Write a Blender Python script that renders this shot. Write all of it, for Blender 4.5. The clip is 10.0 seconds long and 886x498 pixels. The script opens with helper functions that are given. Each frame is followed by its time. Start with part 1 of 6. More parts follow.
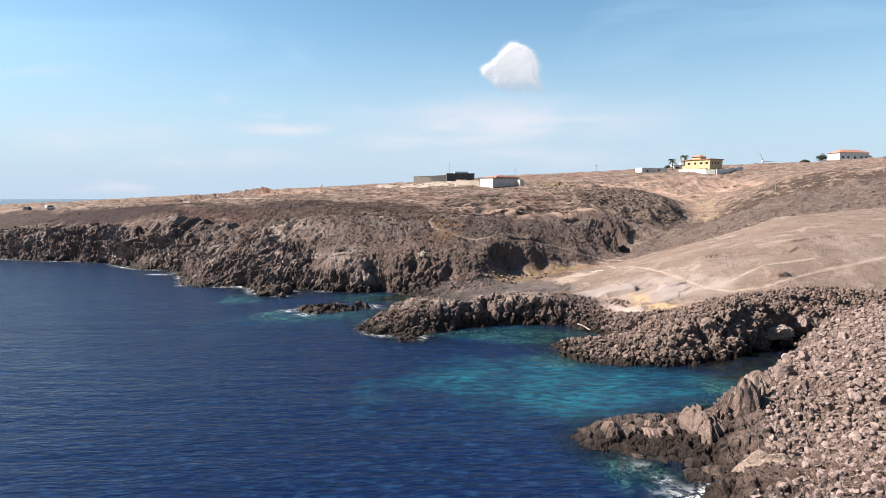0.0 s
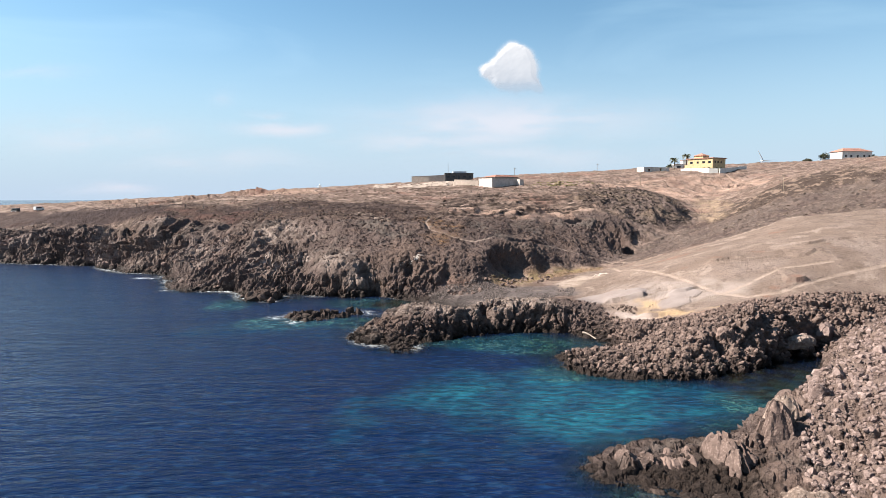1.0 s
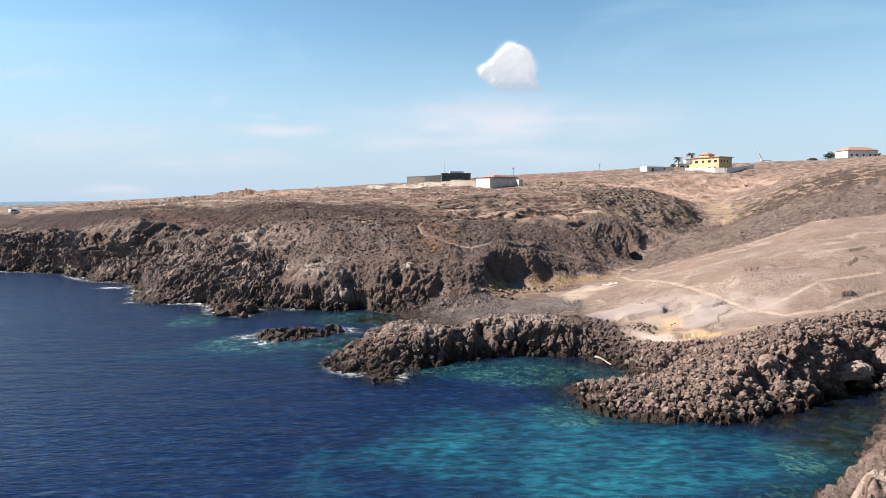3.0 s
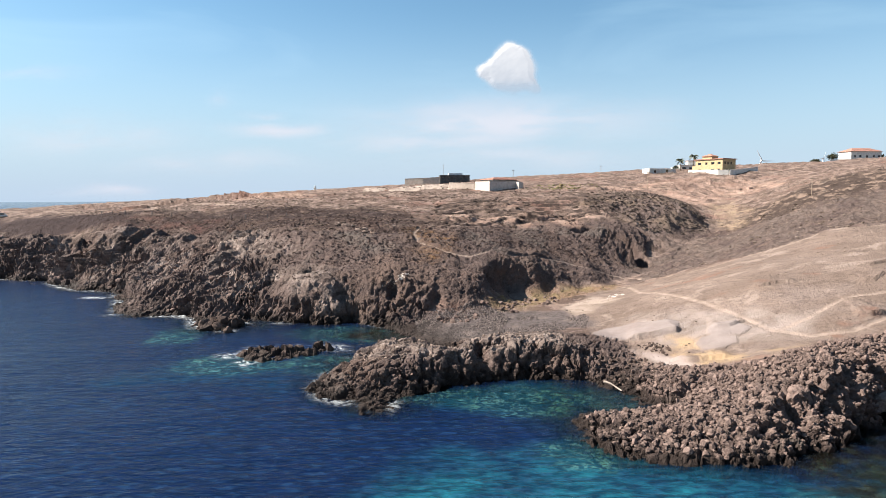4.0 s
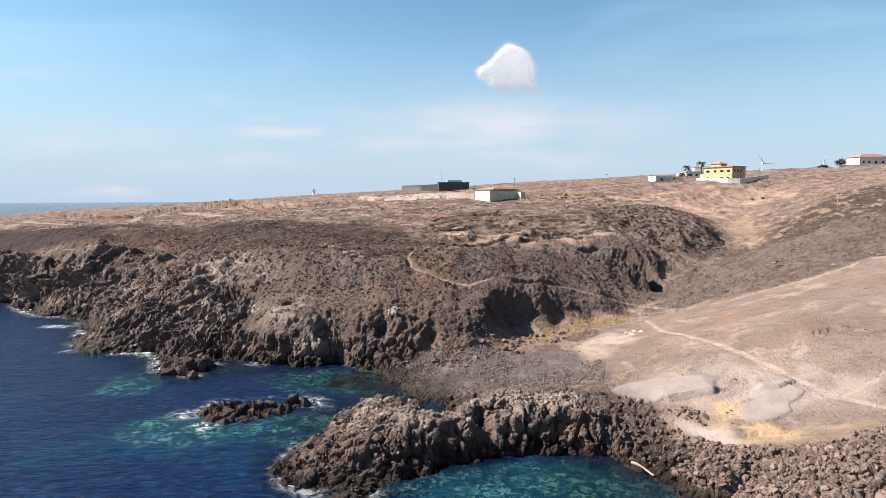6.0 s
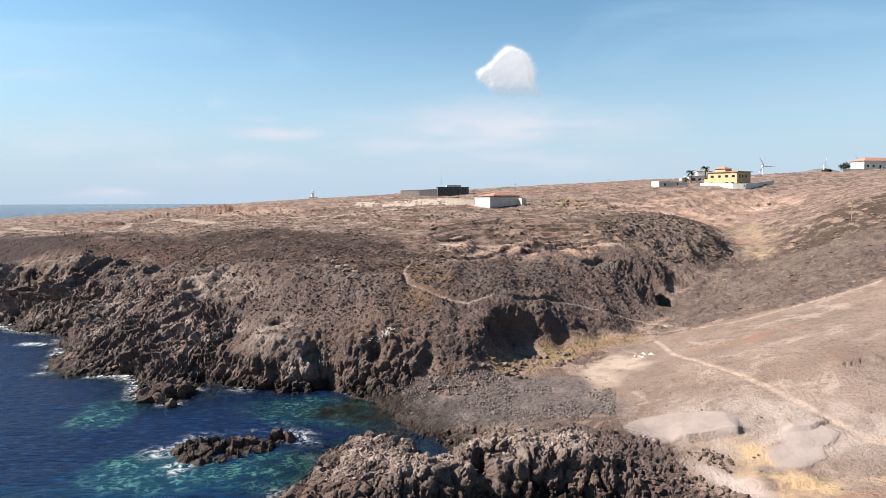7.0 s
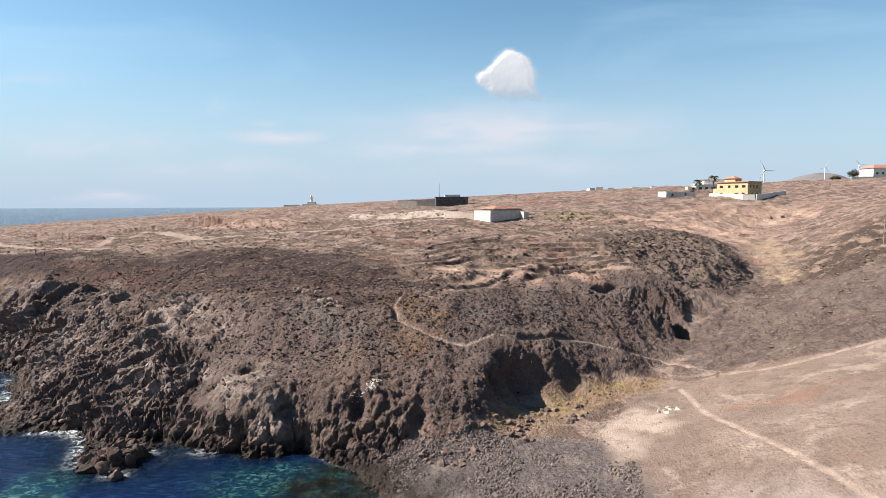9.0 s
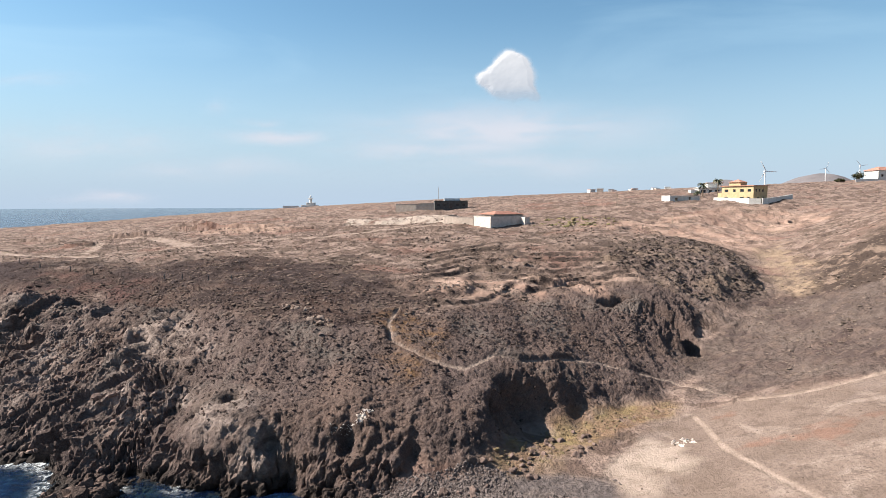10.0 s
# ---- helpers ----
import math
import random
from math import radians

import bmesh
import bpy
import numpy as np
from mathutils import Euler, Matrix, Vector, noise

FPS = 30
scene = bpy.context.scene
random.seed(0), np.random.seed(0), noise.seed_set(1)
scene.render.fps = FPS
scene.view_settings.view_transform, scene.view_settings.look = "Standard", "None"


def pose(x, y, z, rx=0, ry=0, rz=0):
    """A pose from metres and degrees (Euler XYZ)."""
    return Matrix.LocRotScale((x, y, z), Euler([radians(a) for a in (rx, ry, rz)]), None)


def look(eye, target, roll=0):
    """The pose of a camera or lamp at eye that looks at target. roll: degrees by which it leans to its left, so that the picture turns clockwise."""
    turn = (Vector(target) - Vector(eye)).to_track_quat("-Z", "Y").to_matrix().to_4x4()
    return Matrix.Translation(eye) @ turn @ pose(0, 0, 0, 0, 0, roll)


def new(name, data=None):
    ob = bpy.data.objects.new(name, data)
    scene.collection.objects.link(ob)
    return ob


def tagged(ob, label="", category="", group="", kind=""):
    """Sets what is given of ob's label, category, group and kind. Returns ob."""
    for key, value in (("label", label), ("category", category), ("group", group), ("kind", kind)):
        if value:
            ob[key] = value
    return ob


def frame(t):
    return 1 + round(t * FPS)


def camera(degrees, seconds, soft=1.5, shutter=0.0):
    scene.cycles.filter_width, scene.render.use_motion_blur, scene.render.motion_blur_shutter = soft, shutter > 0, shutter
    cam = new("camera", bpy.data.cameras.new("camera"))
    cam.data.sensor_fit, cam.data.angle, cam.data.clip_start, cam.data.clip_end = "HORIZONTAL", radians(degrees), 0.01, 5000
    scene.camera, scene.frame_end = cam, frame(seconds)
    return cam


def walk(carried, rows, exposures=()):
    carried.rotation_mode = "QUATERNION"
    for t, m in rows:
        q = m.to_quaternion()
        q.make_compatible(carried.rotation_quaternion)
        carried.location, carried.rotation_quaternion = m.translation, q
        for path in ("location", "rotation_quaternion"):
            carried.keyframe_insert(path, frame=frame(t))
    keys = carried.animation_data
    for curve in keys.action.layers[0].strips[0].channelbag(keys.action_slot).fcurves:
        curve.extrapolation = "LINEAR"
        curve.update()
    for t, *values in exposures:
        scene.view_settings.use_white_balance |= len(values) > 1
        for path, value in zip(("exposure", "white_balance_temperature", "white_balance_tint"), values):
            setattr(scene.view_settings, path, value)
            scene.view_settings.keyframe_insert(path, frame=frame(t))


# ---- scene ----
cam = camera(70.7, 10.0, soft=0.7)
METRES, EYE, TILT, LEAN, TURN = 52.0, 16.25, -4.8, 0.0, 0.0
ROWS = [
    (0.0, 0.0, 0.0, 0.0, 0.0, 0.0, -0.0),
    (0.5, 0.004, 0.0463, 0.0035, -0.02, 0.0, 0.08),
    (1.0, 0.008, 0.0929, 0.0073, -0.06, 0.02, 0.14),
    (1.5, 0.0118, 0.1401, 0.0113, -0.1, 0.02, 0.18),
    (2.0, 0.0161, 0.188, 0.0159, -0.14, 0.04, 0.24),
    (2.5, 0.0202, 0.2359, 0.0207, -0.18, 0.05, 0.26),
    (4.0, 0.0312, 0.3798, 0.0546, -0.28, 0.08, 0.29),
    (4.5, 0.0341, 0.4278, 0.0731, -0.31, 0.11, 0.27),
    (5.0, 0.0365, 0.4756, 0.0914, -0.33, 0.14, 0.24),
    (5.5, 0.0388, 0.5236, 0.1097, -0.33, 0.16, 0.21),
    (7.0, 0.0469, 0.6666, 0.1633, -0.36, 0.35, 0.13),
    (7.5, 0.05, 0.714, 0.1815, -0.38, 0.51, 0.13),
    (8.0, 0.0532, 0.7615, 0.1997, -0.38, 0.61, 0.12),
    (8.5, 0.0566, 0.8096, 0.2173, -0.37, 0.65, 0.13),
    (9.0, 0.06, 0.8572, 0.2359, -0.37, 0.66, 0.13),
    (9.5, 0.0629, 0.905, 0.2539, -0.39, 0.67, 0.11),
    (10.0, 0.0667, 0.9527, 0.2718, -0.38, 0.69, 0.12),
]
walk(cam, [(t, pose(0, 0, EYE, TILT, LEAN, TURN) @ pose(METRES * x, METRES * y, METRES * z, 90 + pitch, roll, yaw)) for t, x, y, z, yaw, pitch, roll in ROWS], exposures=[(0.0, 1.68), (5.0, 1.65), (7.5, 1.60), (10.0, 1.56)])

# ---- world and sun ----
SUN_AZ, SUN_EL = radians(-84.0), radians(41.0)      # azimuth from +y towards +x
sun_from = Vector((math.sin(SUN_AZ) * math.cos(SUN_EL), math.cos(SUN_AZ) * math.cos(SUN_EL), math.sin(SUN_EL)))
world = bpy.data.worlds.new("sky_world")
scene.world = world
world.use_nodes = True
wn, wl = world.node_tree.nodes, world.node_tree.links
sky = wn.new("ShaderNodeTexSky")
sky.sky_type, sky.sun_disc = "NISHITA", False
sky.sun_elevation, sky.sun_rotation = SUN_EL, SUN_AZ
sky.altitude, sky.air_density, sky.dust_density, sky.ozone_density = 0, 1.0, 0.3, 1.2
bg = wn["Background"]
bg.inputs["Strength"].default_value = 0.0437
# thin streaks of high cloud
tc = wn.new("ShaderNodeTexCoord")
mp = wn.new("ShaderNodeMapping")
mp.inputs["Scale"].default_value = (2.0, 2.0, 9.0)
nz = wn.new("ShaderNodeTexNoise")
nz.inputs["Scale"].default_value, nz.inputs["Detail"].default_value, nz.inputs["Distortion"].default_value = 1.3, 7, 0.5
rm = wn.new("ShaderNodeMapRange")
rm.inputs["From Min"].default_value, rm.inputs["From Max"].default_value, rm.inputs["To Max"].default_value = 0.5, 0.8, 0.22
mx = wn.new("ShaderNodeMix")
mx.data_type = "RGBA"
mx.inputs["B"].default_value = (6.6, 7.2, 8.2, 1)
wl.new(tc.outputs["Generated"], mp.inputs["Vector"])
wl.new(mp.outputs["Vector"], nz.inputs["Vector"])
wl.new(nz.outputs["Fac"], rm.inputs["Value"])
wl.new(rm.outputs["Result"], mx.inputs["Factor"])
wl.new(sky.outputs["Color"], mx.inputs["A"])
# pale sea haze low in the sky
sep = wn.new("ShaderNodeSeparateXYZ")
hz = wn.new("ShaderNodeMapRange")
hz.interpolation_type = "SMOOTHSTEP"
hz.inputs["From Min"].default_value, hz.inputs["From Max"].default_value, hz.inputs["To Min"].default_value, hz.inputs["To Max"].default_value = -0.02, 0.30, 1.0, 0.0
hm = wn.new("ShaderNodeMix")
hm.data_type = "RGBA"
hm.inputs["B"].default_value = (4.0, 5.0, 6.2, 1)
wl.new(tc.outputs["Generated"], sep.inputs["Vector"])
wl.new(sep.outputs["Z"], hz.inputs["Value"])
wl.new(hz.outputs["Result"], hm.inputs["Factor"])
tint = wn.new("ShaderNodeMix")
tint.data_type, tint.blend_type = "RGBA", "MULTIPLY"
tint.inputs["Factor"].default_value, tint.inputs["B"].default_value = 1.0, (0.86, 1.10, 1.12, 1)
wl.new(mx.outputs["Result"], tint.inputs["A"])
wl.new(tint.outputs["Result"], hm.inputs["A"])
wl.new(hm.outputs["Result"], bg.inputs["Color"])
sun = new("sun", bpy.data.lights.new("sun", "SUN"))
sun.data.energy, sun.data.angle, sun.data.color = 5.0, radians(0.5), (1.0, 0.93, 0.83)
sun.matrix_world = look(sun_from * 300, (0, 0, 0))


# ---- noise on arrays ----
def hash3(ix, iy, iz, seed):
    h = (ix.astype(np.int64) * 374761393 + iy.astype(np.int64) * 668265263 + iz.astype(np.int64) * 2147483647 + seed * 1274126177) & 0xFFFFFFFF
    h = ((h ^ (h >> 13)) * 1274126177) & 0xFFFFFFFF
    h = ((h ^ (h >> 16)) * 2246822519) & 0xFFFFFFFF
    return (((h ^ (h >> 15)) & 0xFFFFFF) / 16777215.0).astype(np.float32)


def vnoise(x, y, z=None, seed=0):
    """Smooth value noise, -1 to 1."""
    fx, fy = np.floor(x), np.floor(y)
    tx, ty = x - fx, y - fy
    tx, ty = tx * tx * (3 - 2 * tx), ty * ty * (3 - 2 * ty)
    ix, iy = fx.astype(np.int64), fy.astype(np.int64)

    def layer(iz):
        a = hash3(ix, iy, iz, seed) * (1 - tx) + hash3(ix + 1, iy, iz, seed) * tx
        b = hash3(ix, iy + 1, iz, seed) * (1 - tx) + hash3(ix + 1, iy + 1, iz, seed) * tx
        return a * (1 - ty) + b * ty

    if z is None:
        return layer(np.zeros_like(ix)) * 2 - 1
    fz = np.floor(z)
    tz = z - fz
    tz = tz * tz * (3 - 2 * tz)
    iz = fz.astype(np.int64)
    return (layer(iz) * (1 - tz) + layer(iz + 1) * tz) * 2 - 1


def fbm(x, y, z=None, octaves=4, seed=0, gain=0.5, ridged=False):
    total, amp, norm = 0.0, 1.0, 0.0
    for k in range(octaves):
        f = 2.03 ** k
        n = vnoise(x * f + 17.3 * k, y * f - 9.1 * k, None if z is None else z * f + 5.7 * k, seed + k)
        total = total + amp * (1 - 2 * np.abs(n) if ridged else n)
        norm += amp
        amp *= gain
    return total / norm


def cells(x, y, z, seed=0):
    """Cell noise: distance to the nearest and second point, and the nearest cell's own number."""
    fx, fy, fz = np.floor(x).astype(np.int64), np.floor(y).astype(np.int64), np.floor(z).astype(np.int64)
    d1, d2, own = np.full(x.shape, 9.0, np.float32), np.full(x.shape, 9.0, np.float32), np.zeros(x.shape, np.float32)
    for i in (-1, 0, 1):
        for j in (-1, 0, 1):
            for k in (-1, 0, 1):
                cx, cy, cz = fx + i, fy + j, fz + k
                h = hash3(cx, cy, cz, seed)
                px, py, pz = cx + h, cy + (h * 57.31) % 1.0, cz + (h * 313.7) % 1.0
                d = np.sqrt((px - x) ** 2 + (py - y) ** 2 + (pz - z) ** 2).astype(np.float32)
                near = d < d1
                d2 = np.where(near, d1, np.minimum(d2, d))
                own = np.where(near, h, own)
                d1 = np.where(near, d, d1)
    return d1, d2, own


def ramp(v, lo, hi):
    t = np.clip((v - lo) / (hi - lo), 0, 1)
    return t * t * (3 - 2 * t)


# ---- the lie of the land: lines of equal character, (x, y) or (x, y, height) ----
COAST_FAR = [(-420, 330), (-300, 262), (-190, 205), (-117, 165), (-94, 157), (-82, 153), (-70, 141), (-60, 137), (-55, 131), (-50, 120), (-45, 113),
             (-38, 113.5), (-34, 111), (-30, 102.5), (-26.5, 102.5), (-26, 110), (-20, 107), (-14.5, 105.3), (-11, 107), (-7, 105), (-2.5, 99.5), (0, 94.5)]
COAST_HEAD = [(0, 94.5), (-2.5, 92), (-6.2, 89.5), (-7.1, 86), (-7.5, 82), (-9.6, 76), (-8.5, 74), (-6, 73.3), (-4.6, 70), (-3.6, 69.6), (-3, 72), (-2.3, 74),
              (0.3, 75.9), (4.4, 77.6), (10.3, 79.4), (15.4, 78.7), (17, 76), (19, 74), (20.8, 70), (18, 68.6), (12.7, 67.6), (12.8, 63), (15, 60.6)]
COAST_NEAR = [(15, 60.6), (19, 59.5), (23, 59.3), (28, 61.8), (33, 64.3), (38, 66), (35.5, 60.5), (31, 55.5), (26, 50.5), (20, 45.5), (15, 44.6), (11.5, 43.4),
              (9, 41), (9.5, 39.2), (12.5, 38.5), (16.5, 37.3), (17.3, 35), (14.7, 32), (13, 27), (13, 15), (16, 0), (10, -30), (20, -80), (0, -200), (60, -500)]
CLIFF_LEFT = [(-300, 270, 6), (-117, 170, 4), (-94, 162, 4), (-80, 158, 4), (-66, 145, 2.5), (-56, 138, 2.5), (-46, 121, 2.4), (-38, 119, 2.6), (-31, 111, 2.2), (-24.5, 113.5, 3)]
CLIFF_PILLARS = [(-24, 112.5, 3.2), (-19.5, 109.4, 4.2), (-14.5, 107.6, 4.6), (-11, 109, 4.9), (-6.5, 107.6, 5), (-2.6, 107.6, 4.8), (1, 107, 4)]
CLIFF_MID = [(-75, 152.5, 9.8), (-62, 151, 7.9), (-52, 144, 5.6), (-42, 135, 5.4), (-35, 128, 5.4), (-25, 118.5, 6.0), (-16, 116, 7.2), (-8, 115, 7.2), (-1, 115, 7.6), (5, 114, 6.5)]
RIM = [(-200, 240, 11), (-118, 215, 12.4), (-96, 186, 12.3), (-75, 163, 11.6), (-59, 160, 10.4), (-43.6, 151, 10.3), (-30, 134, 11.2), (-23, 128, 11.6), (-11, 126, 11.3), (-3, 136, 12), (4, 139, 12.6), (9, 135, 11.5)]
PLATEAU = [(-118, 240, 13), (-47, 175, 15), (-26, 184, 14.8), (-4, 178, 14.4), (16, 162, 13.6), (30, 164, 13.2)]
PLATEAU_BACK = [(-215, 290, 10.2), (-150, 300, 13.8), (-60, 260, 17.8), (0, 226, 19.3), (18, 224, 19.4), (34, 224, 19.8), (60, 230, 19.5), (88, 250, 22), (100, 268, 26)]
BLUFF_TOP = [(2, 113, 7), (6, 117.5, 8), (9.6, 122.5, 8.7), (19.5, 128.5, 7.3), (25, 131, 5.9), (33, 134, 4.2)]
BLUFF_UPPER = [(8, 136, 11.5), (18, 140, 10), (27.7, 142.5, 7.4), (35, 151, 9.9), (46, 162, 13)]
BLUFF_WALL = [(3, 106.6, 3.6), (5.4, 107.4, 4.4), (7.9, 110, 6.0), (9.7, 113.8, 7.0), (12.2, 117.2, 6.2), (15.4, 118.6, 5.2), (20, 121.2, 4.6), (26, 124.6, 4.2)]
BLUFF_FOOT = [(4, 104.6, 1.6), (7.6, 106.4, 2.6), (9.6, 109.8, 3.1), (11.6, 113.6, 3.0), (14.8, 116.2, 2.5), (18.7, 118.7, 2.3), (24.6, 121.8, 2.5), (31, 124.5, 2.7), (37, 133, 2.9), (42, 142.5, 3.2), (52, 152, 6), (68.5, 174, 11.3), (85, 205, 14.6), (105, 240, 17.5)]
BEACH = [(-1.5, 104, 1), (1, 103, 1.1), (4, 99, 1.3), (8, 96, 1.6), (13, 95, 2.0), (18, 94, 2.4)]
BEACH_BACK = [(9, 102, 1.5), (10.5, 106, 1.6), (13.4, 108.5, 1.7), (18.9, 112.5, 2.1), (24, 115.2, 2.6)]
BEACH_LOW = [(0.5, 95.5, 0.4), (4, 94, 1.0), (10, 91, 1.6)]
HEAD_TOP = [(-7.3, 77.5, 1.5), (-5, 82, 1.9), (-3, 86, 1.9), (1, 81, 2.5), (5, 82.5, 3.1), (12.4, 83.4, 3.1), (18, 82, 2.3), (20.5, 80, 1.8)]
HEAD_EDGE = [(-7.2, 75.3, 1.1), (-4, 76, 1.7), (0.3, 77.2, 2.0), (4.4, 79, 2.5), (10.3, 80.8, 2.5), (15.6, 80, 1.7)]
TAN_LOW = [(17.5, 90, 2.6), (20.5, 86.5, 2.5), (25.6, 82.4, 3.7), (29.7, 78.7, 3.9), (40, 77.6, 6.1), (50, 79.7, 7.6), (66, 84, 10)]
TAN_EDGE = [(21.5, 80.5, 2.1), (24, 78.6, 2.3), (26, 77.9, 2.55), (28.5, 76.4, 3.0), (32, 75.2, 3.8), (37, 74.8, 4.8)]
TAN_MID = [(25.3, 107.7, 2.9), (28.7, 97.7, 5.2), (37.4, 88.3, 7.7), (42.5, 94.5, 8.7), (48.4, 85.6, 9.2), (60, 95, 11.4)]
TAN_CREST = [(31.5, 115.4, 3.6), (38, 116, 5.2), (49.7, 112, 9), (60, 110.5, 12.6), (78, 110, 14.2), (110, 105, 19)]
TAN_BACK = [(36, 128, 3.2), (47, 139.5, 4.8), (59.6, 138, 8.6), (86, 160, 17.2), (105, 190, 21.8), (139, 230, 26.6)]
TERRACE = [(20.5, 76.5, 1.2), (22.5, 72, 2.0), (26.4, 68.8, 3.1), (31.5, 66.5, 4.5), (36, 70.5, 4.9), (42, 73, 4.8), (50, 73.5, 4.8)]
POINT = [(14.5, 65.5, 1.0), (17.5, 63.5, 1.4), (21.5, 63, 1.9), (27, 63.9, 2.9), (32, 65.8, 3.0)]
INLET = [(39.5, 66.3, 0.5), (45, 69, 1.8), (53, 69, 3.2), (70, 65, 6)]
SPUR = [(10.5, 41.2, 0.3), (13, 41.4, 0.7), (15.2, 41.6, 0.9), (18.8, 42.2, 1.2), (21.4, 43.8, 2.2), (24.5, 45, 3.2)]
SLOPE_LOW = [(18.2, 36.6, 0.7), (19.4, 38.4, 1.3), (22, 40.5, 2.2), (23, 39, 1.5), (20.7, 35.5, 0.9), (16.8, 32, 1.3), (18, 24, 2)]
SLOPE = [(26.6, 41, 3.7), (28, 48, 3.9), (33, 54, 3.9), (38, 59, 4.3), (44, 62, 5)]
SLOPE_HIGH = [(28, 30, 4), (38, 44, 6.4), (60, 50, 10), (120, 60, 20)]
SKYLINE = [(-330, 420, 6.5), (-273, 392, 9.6), (-238, 390, 12.6), (-171, 385, 15.6), (-111, 385, 19.4), (-69, 385, 22), (-40, 385, 23.3), (23, 385, 27.4), (56, 385, 29.2), (98, 390, 31.6), (125, 395, 33), (190, 400, 36.6), (270, 430, 39)]
BARE_SLOPE = [(102, 246, 17.8), (110, 249, 18.8), (118, 249.5, 19.9), (126, 256, 21.6)]      # hollow below the yellow house
HILL_CREST = [(38, 170, 16.2), (44, 171, 16.2), (50, 177, 17.0), (58, 184, 17.8), (66, 197, 17.2)]
HILL_FACE = [(41, 163.5, 13.6), (48.5, 164, 12.2), (54.5, 163, 11.8), (61.5, 170.5, 14.0)]
HILLS_RIGHT = [(116, 274, 26.6), (150, 280, 28.6), (200, 300, 30.2), (300, 300, 45), (300, 150, 45), (250, 0, 45), (250, -300, 45)]
FAR_LAND = [(-430, 600, 2), (-400, 900, 8), (-330, 1330, 17), (-200, 1350, 20), (120, 1000, 39), (250, 1000, 41), (480, 1000, 46), (900, 1000, 70)]
SEA_EDGE = [(-420, 700, -3), (-620, 1400, -4), (-600, 2500, -4)]
BED_SAND = [(14, 48, -2.6), (20, 51, -2.4), (24, 55, -2.2), (10, 54, -3.8)]
BED_SHOAL = [(2, 72, -2.0), (6, 74.5, -1.2), (12, 75.5, -1.0), (-16, 101, -1.6), (-8, 99, -1.2)]
BED_DEEP = [(5, 30, -6), (3, 45, -7), (2, 60, -6.5), (-12, 66, -7), (-30, 85, -7), (-50, 100, -8), (-80, 130, -8), (-110, 145, -8), (-300, 230, -9)]
BED_FAR = [(-60, 20, -12), (-150, 60, -14), (-400, 100, -14), (-60, -200, -14)]


def samples(line, step):
    out = []
    for a, b in zip(line[:-1], line[1:]):
        a, b = (*a, 0.0)[:3], (*b, 0.0)[:3]
        n = max(1, int(math.dist(a[:2], b[:2]) / step))
        out += [[a[k] + (b[k] - a[k]) * i / n for k in range(3)] for i in range(n)]
    return out + [list((*line[-1], 0.0)[:3])]


KNOTS = []
for lines, step in (((BLUFF_WALL, COAST_FAR[4:], COAST_HEAD, COAST_NEAR[:-6], CLIFF_PILLARS, HEAD_EDGE, HEAD_TOP, SPUR, POINT), 2.2),
                    ((CLIFF_LEFT[1:], CLIFF_MID, BLUFF_TOP, BLUFF_UPPER, BLUFF_FOOT, BEACH, BEACH_BACK, BEACH_LOW, TAN_LOW, TAN_EDGE, TERRACE, INLET, SLOPE_LOW, SLOPE, BED_SAND, BED_SHOAL), 4.0),
                    ((BARE_SLOPE, HILL_CREST, HILL_FACE, RIM, PLATEAU, TAN_MID, TAN_CREST, TAN_BACK), 8.0),
                    ((COAST_FAR[:5], COAST_NEAR[-7:], PLATEAU_BACK, SLOPE_HIGH, SKYLINE, HILLS_RIGHT, BED_DEEP), 25.0),
                    ((FAR_LAND, SEA_EDGE, BED_FAR), 150.0)):
    for line in lines:
        KNOTS += samples(line, step)
KNOTS = np.array(KNOTS)
keep = [0]
for i in range(1, len(KNOTS)):
    if np.min(np.hypot(*(KNOTS[keep, :2] - KNOTS[i, :2]).T)) > 0.7:
        keep.append(i)
KNOTS = KNOTS[keep]


def membrane(knots):
    """A taut sheet over the lines: the weights of one cone for each knot."""
    d = np.hypot(knots[:, None, 0] - knots[None, :, 0], knots[:, None, 1] - knots[None, :, 1])
    a = np.ones((len(knots) + 1, len(knots) + 1))
    a[:-1, :-1] = -np.sqrt(d * d + 0.09) - 0.02 * np.eye(len(knots))
    a[-1, -1] = 0
    return np.linalg.solve(a, np.append(knots[:, 2], 0.0))


WEIGHTS = membrane(KNOTS)


def sheet(x0, x1, y0, y1, cell):
    gx, gy = np.arange(x0, x1 + cell, cell, dtype=np.float32), np.arange(y0, y1 + cell, cell, dtype=np.float32)
    out = np.full((len(gy), len(gx)), WEIGHTS[-1], np.float32)
    for k, w in zip(KNOTS.astype(np.float32), WEIGHTS[:-1].astype(np.float32)):
        out -= w * np.sqrt((gx[None, :] - k[0]) ** 2 + (gy[:, None] - k[1]) ** 2 + np.float32(0.09))
    return out, x0, y0, cell


NEAR_SHEET = sheet(-160, 135, 0, 278, 0.8)
FAR_SHEET = sheet(-2600, 2600, -700, 2900, 20.0)


def pick(grid, x, y):
    g, x0, y0, cell = grid
    u, v = np.clip((x - x0) / cell, 0, g.shape[1] - 1.001), np.clip((y - y0) / cell, 0, g.shape[0] - 1.001)
    i, j = u.astype(int), v.astype(int)
    u, v = u - i, v - j
    return (g[j, i] * (1 - u) + g[j, i + 1] * u) * (1 - v) + (g[j + 1, i] * (1 - u) + g[j + 1, i + 1] * u) * v


